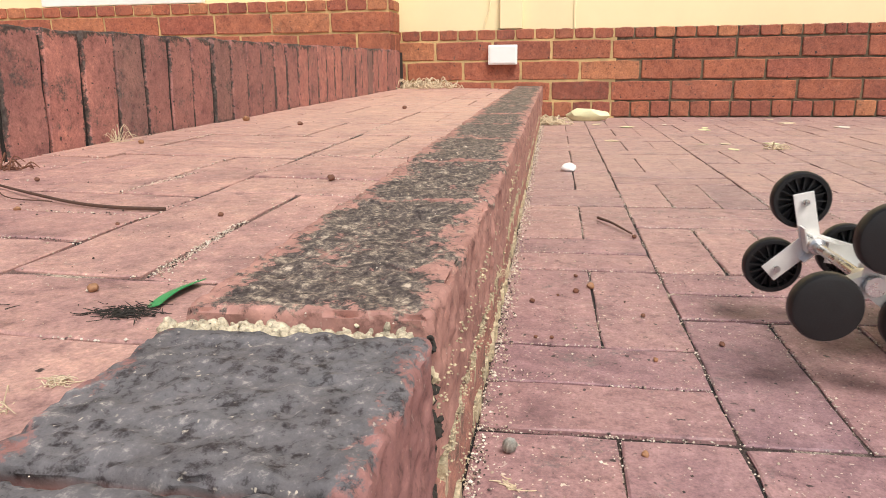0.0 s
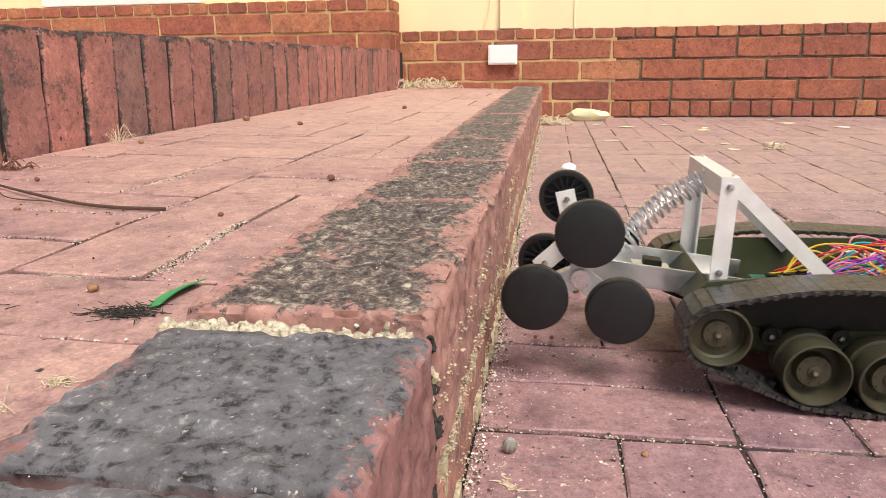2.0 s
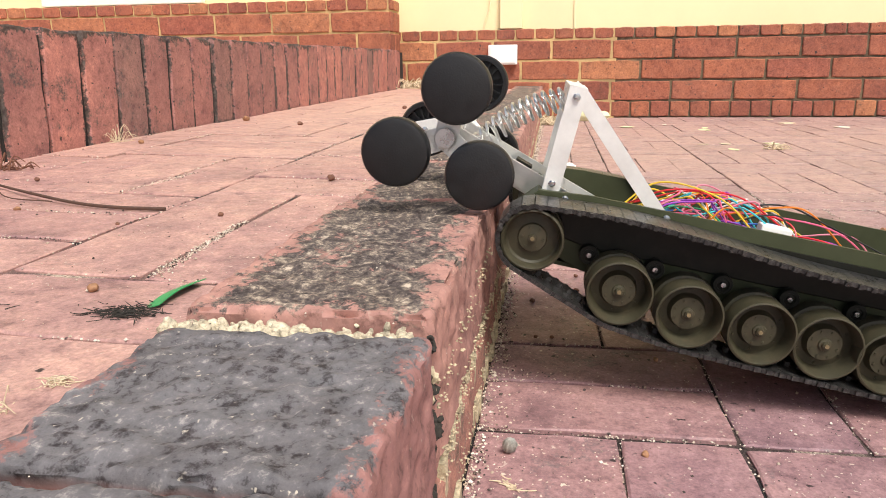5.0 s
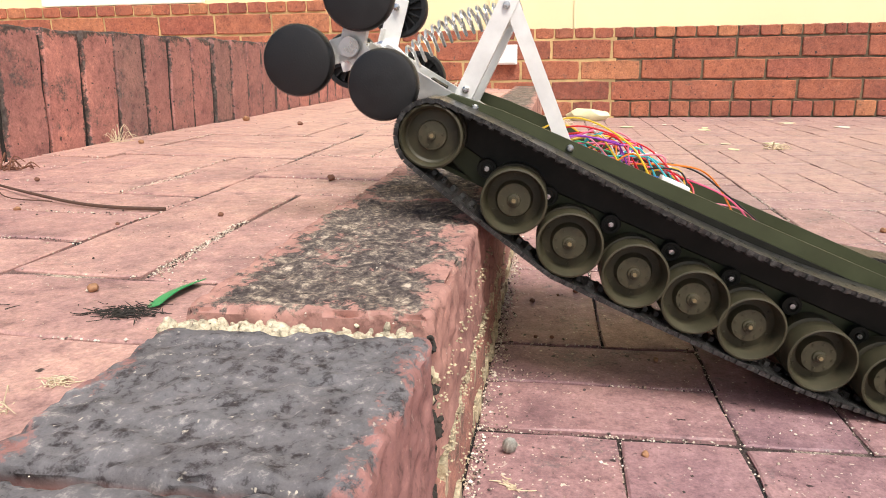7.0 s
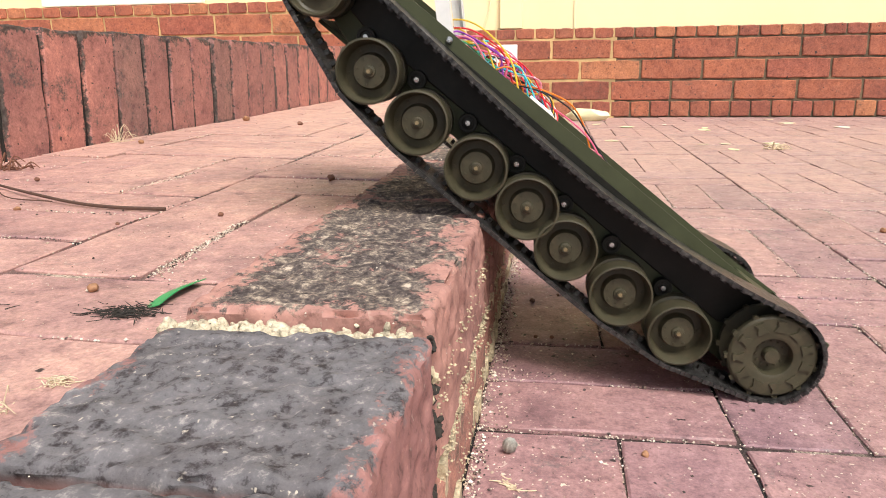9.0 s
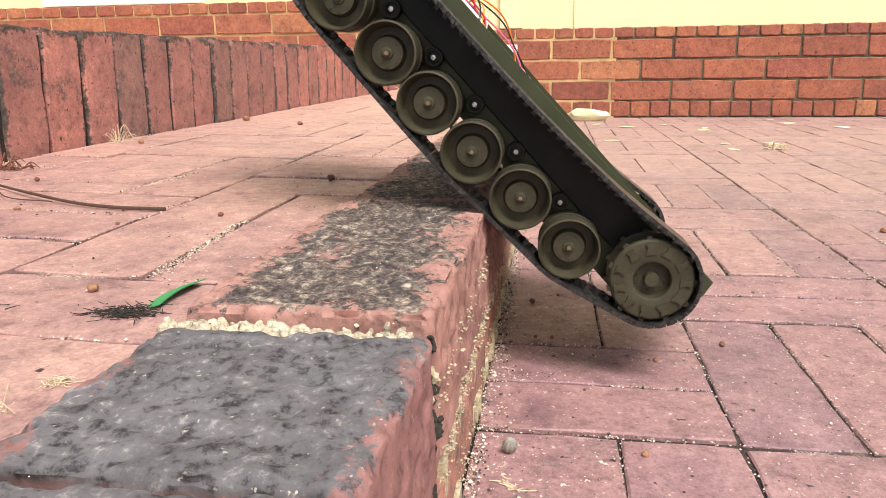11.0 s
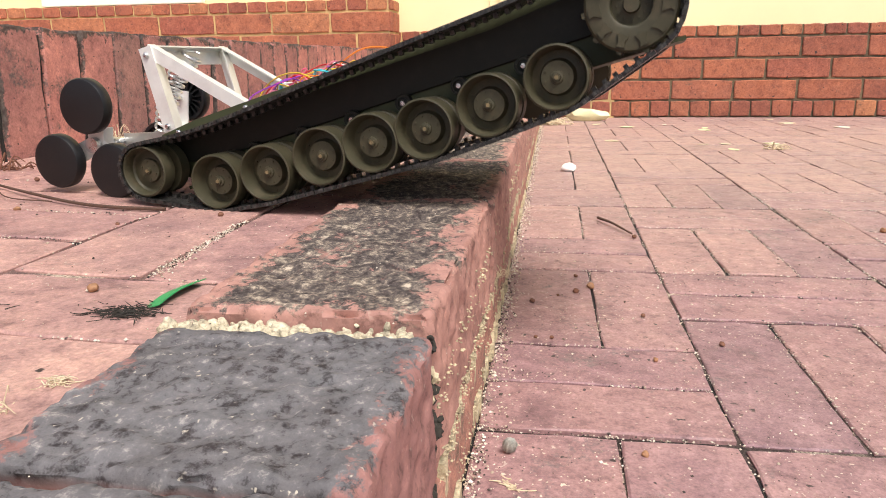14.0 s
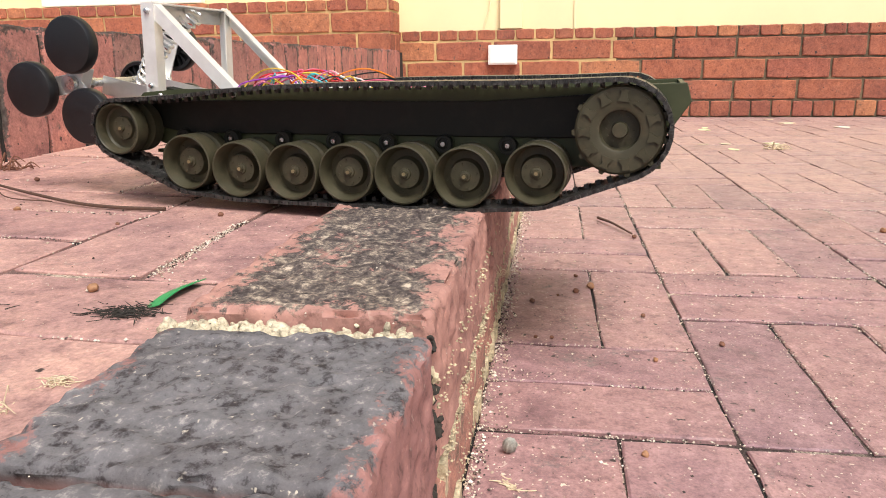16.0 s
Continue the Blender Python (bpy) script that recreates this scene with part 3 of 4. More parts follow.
def brick_wall(name, label, x0, x1, y, courses, corner=None, bed=None):
    """Courses: (z0, z1, brick length, offset). Pieces stand 8 mm proud of the mortar."""
    wall = tagged(new(name), label, "wall", kind="structure")
    bm = bmesh.new()
    box(bm, x0 - 0.001, x1 - (0.006 if corner else 0), y + 0.006, y + 0.20, -0.05, courses[-1][1] - 0.004)
    part("mortar", bm, bed or mortar_m, wall, "sandy yellow mortar" if bed is None else "stained dark mortar")
    if bed:
        # yellower mortar from the wall's left end to x = 0.255
        bm = bmesh.new()
        box(bm, x0 - 0.001, 0.255, y + 0.0035, y + 0.0059, -0.05, courses[-1][1] - 0.004)
        part("mortar", bm, mortar_m, wall, "sandy yellow mortar of the left-hand stretch")
    store = {}
    n = 0
    for z0, z1, ln, off in courses:
        x = x0 - ln + off
        while x < x1:
            a, b = max(x, x0), min(x + ln, x1)
            x += ln
            if b - a < 0.02:
                continue
            gap = 0.009 if ln > 0.2 else 0.006
            lx, lz = b - a - gap, z1 - z0 - gap
            key = (round(lx, 3), round(lz, 3), n % 3)
            if key not in store:
                store[key] = mesh_of("brick", worn_block(lx, lz, 0.05, random.Random(n % 3), 0.003, 0.0012), wall_m)
            n += 1
            part("brick", store[key], None, wall, m=pose((a + b) / 2, y + rng.uniform(-0.0015, 0.0015), (z0 + z1) / 2 + rng.uniform(-0.001, 0.001), 90, rng.uniform(-0.4, 0.4), 0))
    if corner:
        for z0, z1, ln, off in courses:
            if z0 < 0.25:
                continue
            for a, b in ((y + 0.004, y + 0.09), (y + 0.095, WALL_Y - 0.002)):
                bm = worn_block(b - a - 0.008, z1 - z0 - 0.009, 0.05, random.Random(3), 0.003, 0.0012)
                part("brick", bm, wall_m, wall, m=pose(x1, (a + b) / 2, (z0 + z1) / 2) @ pose(0, 0, 0, 90, 0, 90))
    return wall


def build_house():
    right = [(0.0, 0.0682, 0.0805, 0.03), (0.0682, 0.1528, 0.2475, 0.0), (0.1528, 0.2374, 0.2475, 0.12), (0.2374, 0.322, 0.2475, 0.0), (0.322, 0.368, 0.0815, 0.02)]
    x0 = 0.2345 - 0.2475 * 4
    brick_wall("wall_north", "low red brick wall with a rowlock top under cream cladding", x0, 2.72, WALL_Y, right, bed=stained_m)
    left = [(0.0, 0.085, 0.251, 0.0), (0.085, 0.17, 0.251, 0.12), (0.17, 0.262, 0.251, 0.0), (0.262, 0.3565, 0.251, 0.11), (0.3565, 0.4417, 0.251, 0.0), (0.4417, 0.489, 0.085, 0.02)]
    brick_wall("wall_west", "taller red brick plinth with a rowlock top", CORNER_X - 0.251 * 14, CORNER_X, LEFT_Y, left, True)
    bm = bmesh.new()
    box(bm, -0.80, 6.0, WALL_Y + 0.035, WALL_Y + 0.16, 0.36, 3.0)
    clad = tagged(part("cladding", bm, cream_m), "cream painted cladding above the brick plinth", "cladding", kind="structure")
    bm = bmesh.new()
    box(bm, -0.232, -0.136, WALL_Y + 0.012, WALL_Y + 0.034, 0.369, 3.0, 0.003)
    part("batten", bm, cream_m, clad)
    bm = bmesh.new()
    box(bm, 0.076, 0.084, WALL_Y + 0.029, WALL_Y + 0.034, 0.369, 3.0, 0.001)
    part("cover_strip", bm, cream_m, clad)
    bm = bmesh.new()
    box(bm, -6.0, CORNER_X - 0.01, LEFT_Y + 0.10, WALL_Y + 0.03, 0.487, 3.0)
    clad = tagged(part("cladding", bm, cream_m), "cream painted cladding over the taller plinth", "cladding", kind="structure")
    bm = bmesh.new()
    box(bm, -2.24, -1.49, LEFT_Y + 0.06, LEFT_Y + 0.098, 0.493, 0.56, 0.004)
    part("sill", bm, white_m, clad, "white painted window sill")
    # small white box on the wall
    bm = bmesh.new()
    box(bm, -0.277, -0.155, WALL_Y - 0.032, WALL_Y - 0.002, 0.222, 0.303, 0.004)
    b = tagged(part("junction_box", bm, white_m), "small white plastic box fixed to the brick wall", "electrical box")
    bm = bmesh.new()
    box(bm, -0.270, -0.162, WALL_Y - 0.036, WALL_Y - 0.032, 0.229, 0.296, 0.0015)
    part("lid", bm, white_m, b)
    bm = bmesh.new()
    tube(bm, spline([(-0.30, WALL_Y + 0.02, 0.372), (-0.295, WALL_Y + 0.02, 0.40), (-0.275, WALL_Y + 0.02, 0.46), (-0.27, WALL_Y + 0.02, 0.6), (-0.272, WALL_Y + 0.02, 0.9)], 8), 0.0025, 6)
    tagged(part("cable", bm, cream_m), "thin cream cable running up the cladding", "cable")


# ---- the robot ----
IDLER, SPROCKET = (-0.2054, 0.0284), (0.2031, 0.0351)
WHEELS = [(-0.1411, 0.0035), (-0.0913, 0.0), (-0.0434, -0.0008), (0.0, -0.0005), (0.0448, -0.0007), (0.0946, 0.0), (0.1466, 0.0035)]
WR, IR, SR, TT = 0.0225, 0.0215, 0.0320, 0.0036
WIDTH, TRACK_W = 0.206, 0.036
PIVOT = (-0.172, 0.042)
CLUSTER_R = 0.0357
ALL_WHEELS, LINKS = [], []


def hull_shell(circles):
    """The loop that a belt drawn tight round circles takes."""
    pts = []
    for (x, z), r in circles:
        pts += [(x + r * math.cos(2 * math.pi * k / 96), z + r * math.sin(2 * math.pi * k / 96)) for k in range(96)]
    pts = sorted(set(pts))

    def half(seq):
        h = []
        for p in seq:
            while len(h) > 1 and (h[-1][0] - h[-2][0]) * (p[1] - h[-2][1]) - (h[-1][1] - h[-2][1]) * (p[0] - h[-2][0]) <= 0:
                h.pop()
            h.append(p)
        return h
    lo, hi = half(pts), half(pts[::-1])
    return lo[:-1] + hi[:-1]


N_LINKS = 120
# where single road wheels stand while the step's edge presses them up: seconds, x, z
SPRUNG = {0: [(4.2, -0.1400, 0.0034), (6.3, -0.1400, 0.0076), (7.0, -0.1376, 0.0112), (7.5, -0.1396, 0.0085), (8.0, -0.1416, 0.0062), (9.2, -0.1430, 0.0056), (12.5, -0.1424, 0.0038), (16.0, -0.1410, 0.0025)],
          1: [(7.5, -0.0913, 0.0), (8.0, -0.0916, 0.0036), (8.5, -0.0930, 0.0021), (9.0, -0.0950, 0.0), (16.0, -0.0945, -0.0018)],
          2: [(8.0, -0.0430, -0.0008), (8.5, -0.0412, 0.0043), (9.0, -0.0434, 0.0021), (9.2, -0.0440, 0.0), (13.0, -0.0445, -0.0012), (13.5, -0.0415, 0.0050), (14.0, -0.0448, -0.0011), (16.0, -0.0462, -0.0020)],
          3: [(8.5, 0.0005, -0.0002), (9.0, 0.0020, 0.0038), (9.2, 0.0030, 0.0050), (10.0, 0.0015, -0.0010), (13.0, 0.0003, -0.0035), (13.5, 0.0005, -0.0018), (15.0, -0.0024, -0.0034), (15.5, 0.0012, 0.0037), (16.0, 0.0005, -0.0012)],
          4: [(9.2, 0.0420, -0.0010), (11.3, 0.0485, -0.0018), (13.0, 0.0460, -0.0016), (13.5, 0.0436, -0.0038), (15.0, 0.0428, -0.0040), (15.5, 0.0455, -0.0008), (16.0, 0.0464, -0.0010)],
          5: [(9.2, 0.0932, -0.0008), (11.3, 0.0962, 0.0032), (12.5, 0.0962, 0.0031), (13.5, 0.0935, -0.0017), (14.5, 0.0938, 0.0006), (16.0, 0.0932, -0.0012)],
          6: [(9.2, 0.1437, 0.0046), (11.3, 0.1470, 0.0054), (13.0, 0.1471, 0.0043), (14.0, 0.1450, 0.0042), (15.0, 0.1440, 0.0040), (16.0, 0.1466, 0.0031)]}
# height of the belt's upper run at five places along it, as it slackens and tightens
RUN_X = (-0.150, -0.090, -0.020, 0.060, 0.140)
RUN = [(0.0, 0.064, 0.065, 0.062, 0.059, 0.061), (2.5, 0.064, 0.065, 0.062, 0.058, 0.060), (4.2, 0.0590, 0.0565, 0.049, 0.047, 0.056), (6.3, 0.053, 0.050, 0.0468, 0.048, 0.0570), (9.2, 0.0515, 0.049, 0.0465, 0.048, 0.0576), (11.3, 0.052, 0.051, 0.052, 0.055, 0.061), (12.5, 0.057, 0.0595, 0.0615, 0.0625, 0.0634),
       (13.5, 0.052, 0.055, 0.060, 0.062, 0.064), (14.5, 0.0465, 0.0475, 0.0520, 0.0575, 0.063), (15.2, 0.0465, 0.046, 0.050, 0.0565, 0.0635), (15.5, 0.047, 0.0455, 0.049, 0.056, 0.064), (16.0, 0.0565, 0.0625, 0.0660, 0.0675, 0.0685)]
BELTS = {}


def between(rows, t):
    for a, b in zip(rows, rows[1:]):
        if t <= b[0]:
            k = (t - a[0]) / (b[0] - a[0])
            return [p + (q - p) * k for p, q in zip(a[1:], b[1:])]
    return list(rows[-1][1:])


def wheel_at(i, t):
    """Where road wheel i stands on the hull at a time."""
    rows = SPRUNG[i]
    return tuple(rows[0][1:]) if t <= rows[0][0] else tuple(between(rows, t))


def belt_at(t):
    """The belt's loop at a time: its points, their distances along it and its length."""
    t = round(t, 2)
    if t not in BELTS:
        belt = hull_shell([(IDLER, IR + TT / 2), (SPROCKET, SR + TT / 2)] + [(wheel_at(i, t), WR + TT / 2) for i in range(7)])
        n = len(belt)
        k = max(range(n), key=lambda i: math.dist(belt[i], belt[(i + 1) % n]) if belt[i][1] > 0.045 and belt[(i + 1) % n][1] > 0.045 else 0)
        loop = [belt[(k + 1 + i) % n] for i in range(n)]
        zs = between(RUN, t)
        knots = [(loop[-1][0], 0, loop[-1][1])] + [(x, 0, z - TT / 2) for x, z in reversed(list(zip(RUN_X, zs)))] + [(loop[0][0], 0, loop[0][1])]
        loop = loop + [(p.x, p.z) for p in spline(knots, 6)[1:-1]]
        at = [0.0]
        for a, b in zip(loop, loop[1:] + loop[:1]):
            at.append(at[-1] + math.dist(a, b))
        BELTS[t] = (np.array([p[0] for p in loop + loop[:1]]), np.array([p[1] for p in loop + loop[:1]]), np.array(at), at[-1])
    return BELTS[t]


def link_pose(k, d, y, t):
    """Link k of the belt, after the belt has run d metres."""
    xs, zs, at, full = belt_at(t)
    s = k * full / N_LINKS + d
    half = full / N_LINKS * 0.45
    x0, x1 = (float(np.interp((s + h) % full, at, xs)) for h in (-half, half))
    z0, z1 = (float(np.interp((s + h) % full, at, zs)) for h in (-half, half))
    return pose((x0 + x1) / 2, y, (z0 + z1) / 2, 0, -math.degrees(math.atan2(z1 - z0, x1 - x0)), 0)


def road_wheel_mesh():
    prof = [(0.0, 0.0046), (0.0024, 0.0046), (0.0028, 0.0062), (0.0042, 0.0066), (0.0046, 0.0078), (0.0112, 0.0082), (0.0117, 0.0120), (0.0130, 0.0142), (0.0182, 0.0148), (0.0196, 0.0130), (0.0204, 0.0010), (0.0211, 0.0), (WR - 0.0002, 0.0004), (WR, 0.0012), (WR, 0.0165), (0.0210, 0.0174), (0.0130, 0.0180), (0.0130, 0.0210), (0.0205, 0.0216), (WR, 0.0226), (WR, 0.0335), (0.02, 0.0345), (0.0, 0.0345)]
    bm = bmesh.new()
    lathe(bm, prof, 40)
    return mesh_of("road_wheel", bm, olive_m, True)


def bolt_ring(n, r, y, parent, share):
    for k in range(n):
        w = 2 * math.pi * k / n
        part("bolt", share, None, parent, m=pose(r * math.cos(w), y, r * math.sin(w)))


def sprocket_mesh():
    bm = bmesh.new()
    lathe(bm, [(0.0, 0.0040), (0.0050, 0.0040), (0.0058, 0.0100), (0.0130, 0.0105), (0.0138, 0.0030), (0.0160, 0.0020), (0.0290, 0.0030), (0.0305, 0.0045), (0.0305, 0.0085), (0.020, 0.010), (0.020, 0.026), (0.0305, 0.0275), (0.0305, 0.032), (0.0, 0.033)], 44)
    return mesh_of("sprocket", bm, olive_m, True)


def link_mesh():
    bm = bmesh.new()
    L = 0.0081
    box(bm, -L * 0.5, L * 0.5, -TRACK_W / 2, TRACK_W / 2, -TT / 2, TT / 2 - 0.0006, 0.0)
    box(bm, -L * 0.2, L * 0.2, -0.0022, 0.0022, TT / 2 - 0.0008, TT / 2 + 0.0028, 0.0)
    for s in (-1, 1):
        box(bm, -L * 0.16, L * 0.16, s * (TRACK_W / 2 + 0.0006) - 0.0012, s * (TRACK_W / 2 + 0.0006) + 0.0012, -TT / 2 + 0.0004, TT / 2 - 0.0002, 0.0)
    return mesh_of("track_link", bm, rubber_m)


def tri_cluster(robot):
    """Three foam wheels on bracket arms; the hub is at the origin, outer faces at y = 0 and the body behind them."""
    hub = bmesh.new()
    lathe(hub, [(0.0, 0.0105 * 1), (0.007, 0.0105), (0.007, 0.036), (0.0045, 0.037), (0.0045, 0.044), (0.0, 0.044)], 20)
    cl = part("spider_hub", hub, steel_m, robot, "black wheels on aluminium brackets turning about one hub")
    arm = bmesh.new()
    box(arm, -0.004, CLUSTER_R + 0.008, 0.0165, 0.0182, -0.0085, 0.0085, 0.0005)
    box(arm, -0.006, 0.016, 0.0182, 0.031, -0.0070, -0.0054, 0.0004)
    arm_me = mesh_of("bracket", arm, alu_w)
    rim = bmesh.new()
    R = 0.0246
    lathe(rim, [(0.0, 0.0), (R - 0.004, 0.0), (R - 0.0012, 0.0008), (R, 0.0032), (R, 0.0105), (R - 0.0012, 0.0122), (R - 0.0045, 0.0122), (R - 0.005, 0.0055), (0.0085, 0.0055), (0.0080, 0.0122), (0.0035, 0.0125), (0.0, 0.0125)], 44)
    rim_me = mesh_of("wheel", rim, disc_m, True)
    screw = bmesh.new()
    lathe(screw, [(0.0, 0.0122), (0.0022, 0.0122), (0.0022, 0.0205), (0.0030, 0.0205), (0.0030, 0.0228), (0.0, 0.0232)], 10)
    screw_me = mesh_of("axle_bolt", screw, steel_m)
    for k in range(3):
        a = math.radians(120 * k)
        turn = pose(0, 0, 0, 0, -120 * k, 0)
        part("bracket", arm_me, None, cl, "bent aluminium bracket", turn)
        part("wheel", rim_me, None, cl, "flat black foam-faced wheel", pose(CLUSTER_R * math.cos(a), 0, CLUSTER_R * math.sin(a)))
        part("axle_bolt", screw_me, None, cl, "", pose(CLUSTER_R * math.cos(a), 0, CLUSTER_R * math.sin(a)))
        me = bmesh.new()
        for j in range(16):
            box(me, 0.0083, R - 0.0047, 0.0054, 0.0108, -0.0006, 0.0006, 0.0, pose(CLUSTER_R * math.cos(a), 0, CLUSTER_R * math.sin(a), 0, j * 22.5, 0))
        part("spokes", me, disc_m, cl)
    return cl


def build_robot():
    robot = tagged(new("tracked_robot"), "olive tracked tank chassis carrying aluminium frame and two tri-wheel clusters", "robot")
    y_in, y_far = TRACK_W + 0.004, WIDTH - TRACK_W - 0.004
    side = [(-0.222, 0.040), (-0.207, 0.0565), (-0.17, 0.0595), (0.20, 0.0635), (0.246, 0.0660), (0.250, 0.0530), (0.234, 0.028), (0.205, 0.004), (-0.165, 0.004), (-0.205, 0.018)]
    for y in (y_in, y_far - 0.003):
        bm = bmesh.new()
        extrude_poly(bm, side, y, y + 0.003, 0.0006)
        part("side_panel", bm, hull_m, robot, "dark green plastic hull side")
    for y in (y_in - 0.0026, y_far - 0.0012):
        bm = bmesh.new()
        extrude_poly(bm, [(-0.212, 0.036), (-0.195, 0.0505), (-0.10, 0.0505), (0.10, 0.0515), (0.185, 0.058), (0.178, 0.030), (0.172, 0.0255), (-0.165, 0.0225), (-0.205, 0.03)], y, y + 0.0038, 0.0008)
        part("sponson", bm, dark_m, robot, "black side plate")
    bm = bmesh.new()
    box(bm, -0.2, 0.232, y_in + 0.003, y_far - 0.003, 0.004, 0.007)
    part("floor_plate", bm, hull_m, robot)
    bm = bmesh.new()
    extrude_poly(bm, [(0.2455, 0.0652), (0.2495, 0.0530), (0.2335, 0.028), (0.206, 0.0045), (0.203, 0.0065), (0.230, 0.030), (0.2455, 0.053), (0.242, 0.0650)], y_in + 0.0031, y_far - 0.0031)
    part("rear_plate", bm, hull_m, robot)
    bm = bmesh.new()
    extrude_poly(bm, [(0.200, 0.0602), (0.241, 0.0625), (0.241, 0.0600), (0.200, 0.0575)], y_in + 0.0031, y_far - 0.0031, 0.0005)
    part("rear_deck", bm, hull_m, robot)
    bm = bmesh.new()
    extrude_poly(bm, [(-0.221, 0.040), (-0.208, 0.0545), (-0.205, 0.053), (-0.217, 0.039), (-0.2, 0.020), (-0.165, 0.0072), (-0.165, 0.0042), (-0.204, 0.0178)], y_in + 0.0031, y_far - 0.0031)
    part("nose_plate", bm, hull_m, robot)
    # running gear, both sides
    rw, spr, lk = road_wheel_mesh(), sprocket_mesh(), link_mesh()
    nut = mesh_of("bolt", lathe(bmesh.new(), [(0.0, -0.0009), (0.0009, -0.0008), (0.0009, 0.0006), (0.0, 0.0006)], 7), olive_m)
    cap = mesh_of("hub_cap", lathe(bmesh.new(), [(0.0, 0.0036), (0.0014, 0.0036), (0.0014, 0.0050), (0.0, 0.0050)], 12), plain_mat("worn_brass", (0.22, 0.17, 0.09), 0.45, 0.4, 0.3, 200, 0.2))
    lug = mesh_of("lug", extrude_poly(bmesh.new(), [(0.0195, -0.0040), (0.0245, -0.0018), (0.0275, -0.0030), (0.0275, 0.0030), (0.0245, 0.0018), (0.0195, 0.0040)], 0.0012, 0.0032), olive_m)
    tooth = mesh_of("tooth", extrude_poly(bmesh.new(), [(0.0295, -0.0026), (0.0325, -0.0014), (0.0325, 0.0014), (0.0295, 0.0026)], 0.0045, 0.0085), olive_m)
    idl = bmesh.new()
    lathe(idl, [(0.0, 0.0046), (0.0026, 0.0046), (0.0030, 0.0066), (0.0095, 0.0074), (0.0102, 0.0100), (0.0168, 0.0108), (0.0184, 0.0095), (0.0191, 0.0010), (0.0200, 0.0), (IR - 0.0002, 0.0006), (IR, 0.0014), (IR, 0.013), (0.012, 0.0142), (0.012, 0.021), (IR, 0.0222), (IR, 0.033), (0.0, 0.034)], 40)
    idl = mesh_of("idler_wheel", idl, olive_m, True)
    roller = bmesh.new()
    lathe(roller, [(0.0, 0.0), (0.0020, 0.0), (0.0022, 0.0016), (0.0040, 0.0018), (0.0044, 0.0008), (0.0066, 0.0008), (0.0070, 0.0018), (0.0070, 0.0065), (0.0, 0.0065)], 22)
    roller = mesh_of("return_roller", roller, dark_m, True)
    eye = mesh_of("roller_bolt", lathe(bmesh.new(), [(0.0, -0.0008), (0.0018, -0.0007), (0.0018, 0.0008), (0.0, 0.0008)], 10), steel_m)
    for side_y, flip in ((0.0, 1), (WIDTH, -1)):
        base = pose(0, side_y, 0) if flip > 0 else pose(0, side_y, 0, 0, 0, 180)
        for i, (x, z) in enumerate(WHEELS):
            w = part("road_wheel", rw, None, robot, "dished olive road wheel", pose(x, side_y, z, 0, 0, 0 if flip > 0 else 180))
            bolt_ring(8, 0.0090, 0.0082, w, nut)
            bolt_ring(6, 0.0160, 0.0145, w, nut)
            part("hub_cap", cap, None, w)
            ALL_WHEELS.append((w, i, side_y, z, flip, WR + TT))
        w = part("idler_wheel", idl, None, robot, "olive idler wheel", pose(*IDLER[:1], side_y, IDLER[1], 0, 0, 0 if flip > 0 else 180))
        bolt_ring(6, 0.0072, 0.0073, w, nut)
        part("hub_cap", cap, None, w)
        ALL_WHEELS.append((w, IDLER, side_y, IDLER[1], flip, IR + TT))
        w = part("drive_sprocket", spr, None, robot, "toothed olive drive sprocket", pose(SPROCKET[0], side_y, SPROCKET[1], 0, 0, 0 if flip > 0 else 180))
        bolt_ring(12, 0.0095, 0.0101, w, nut)
        for k in range(11):
            turn = pose(0, 0, 0, 0, -360 / 11 * k, 0)
            part("lug", lug, None, w, m=turn)
            part("tooth", tooth, None, w, m=turn)
            part("tooth", tooth, None, w, m=pose(0, 0.023, 0) @ turn)
        ALL_WHEELS.append((w, SPROCKET, side_y, SPROCKET[1], flip, SR + TT))
        for x in (-0.163, -0.116, -0.068, -0.022, 0.0235, 0.0700, 0.1205):
            r = part("return_roller", roller, None, robot, "small black roller", pose(x, side_y + flip * 0.0290, 0.0195, 0, 0, 0 if flip > 0 else 180))
            part("roller_bolt", eye, None, r)
        for k in range(N_LINKS):
            y = side_y + flip * (TRACK_W / 2 - 0.0008)
            link = part("track_link", lk, None, robot, "", link_pose(k, 0.0, y, 0.0))
            LINKS.append((link, k, y))
    # upright frame
    fx, fz = -0.1965, 0.1265
    screw = mesh_of("screw", lathe(bmesh.new(), [(0.0, -0.0030), (0.0016, -0.0029), (0.0026, -0.0016), (0.0026, 0.0), (0.0, 0.0)], 12), steel_m)

    def channel(bm, p, q, w, d, y, t=0.0014, flange=1):
        """An angle bar from p to q in x and z, flat side at y, flange inwards."""
        ln, an = math.dist(p, q), math.degrees(math.atan2(q[1] - p[1], q[0] - p[0]))
        m = pose(p[0], y, p[1], 0, -an, 0)
        box(bm, -w * 0.4, ln + w * 0.3, 0, t * flange, -w / 2, w / 2, 0.0, m)
        box(bm, -w * 0.4, ln + w * 0.3, t * flange, d * flange, w / 2 - t, w / 2, 0.0, m)
        return bm
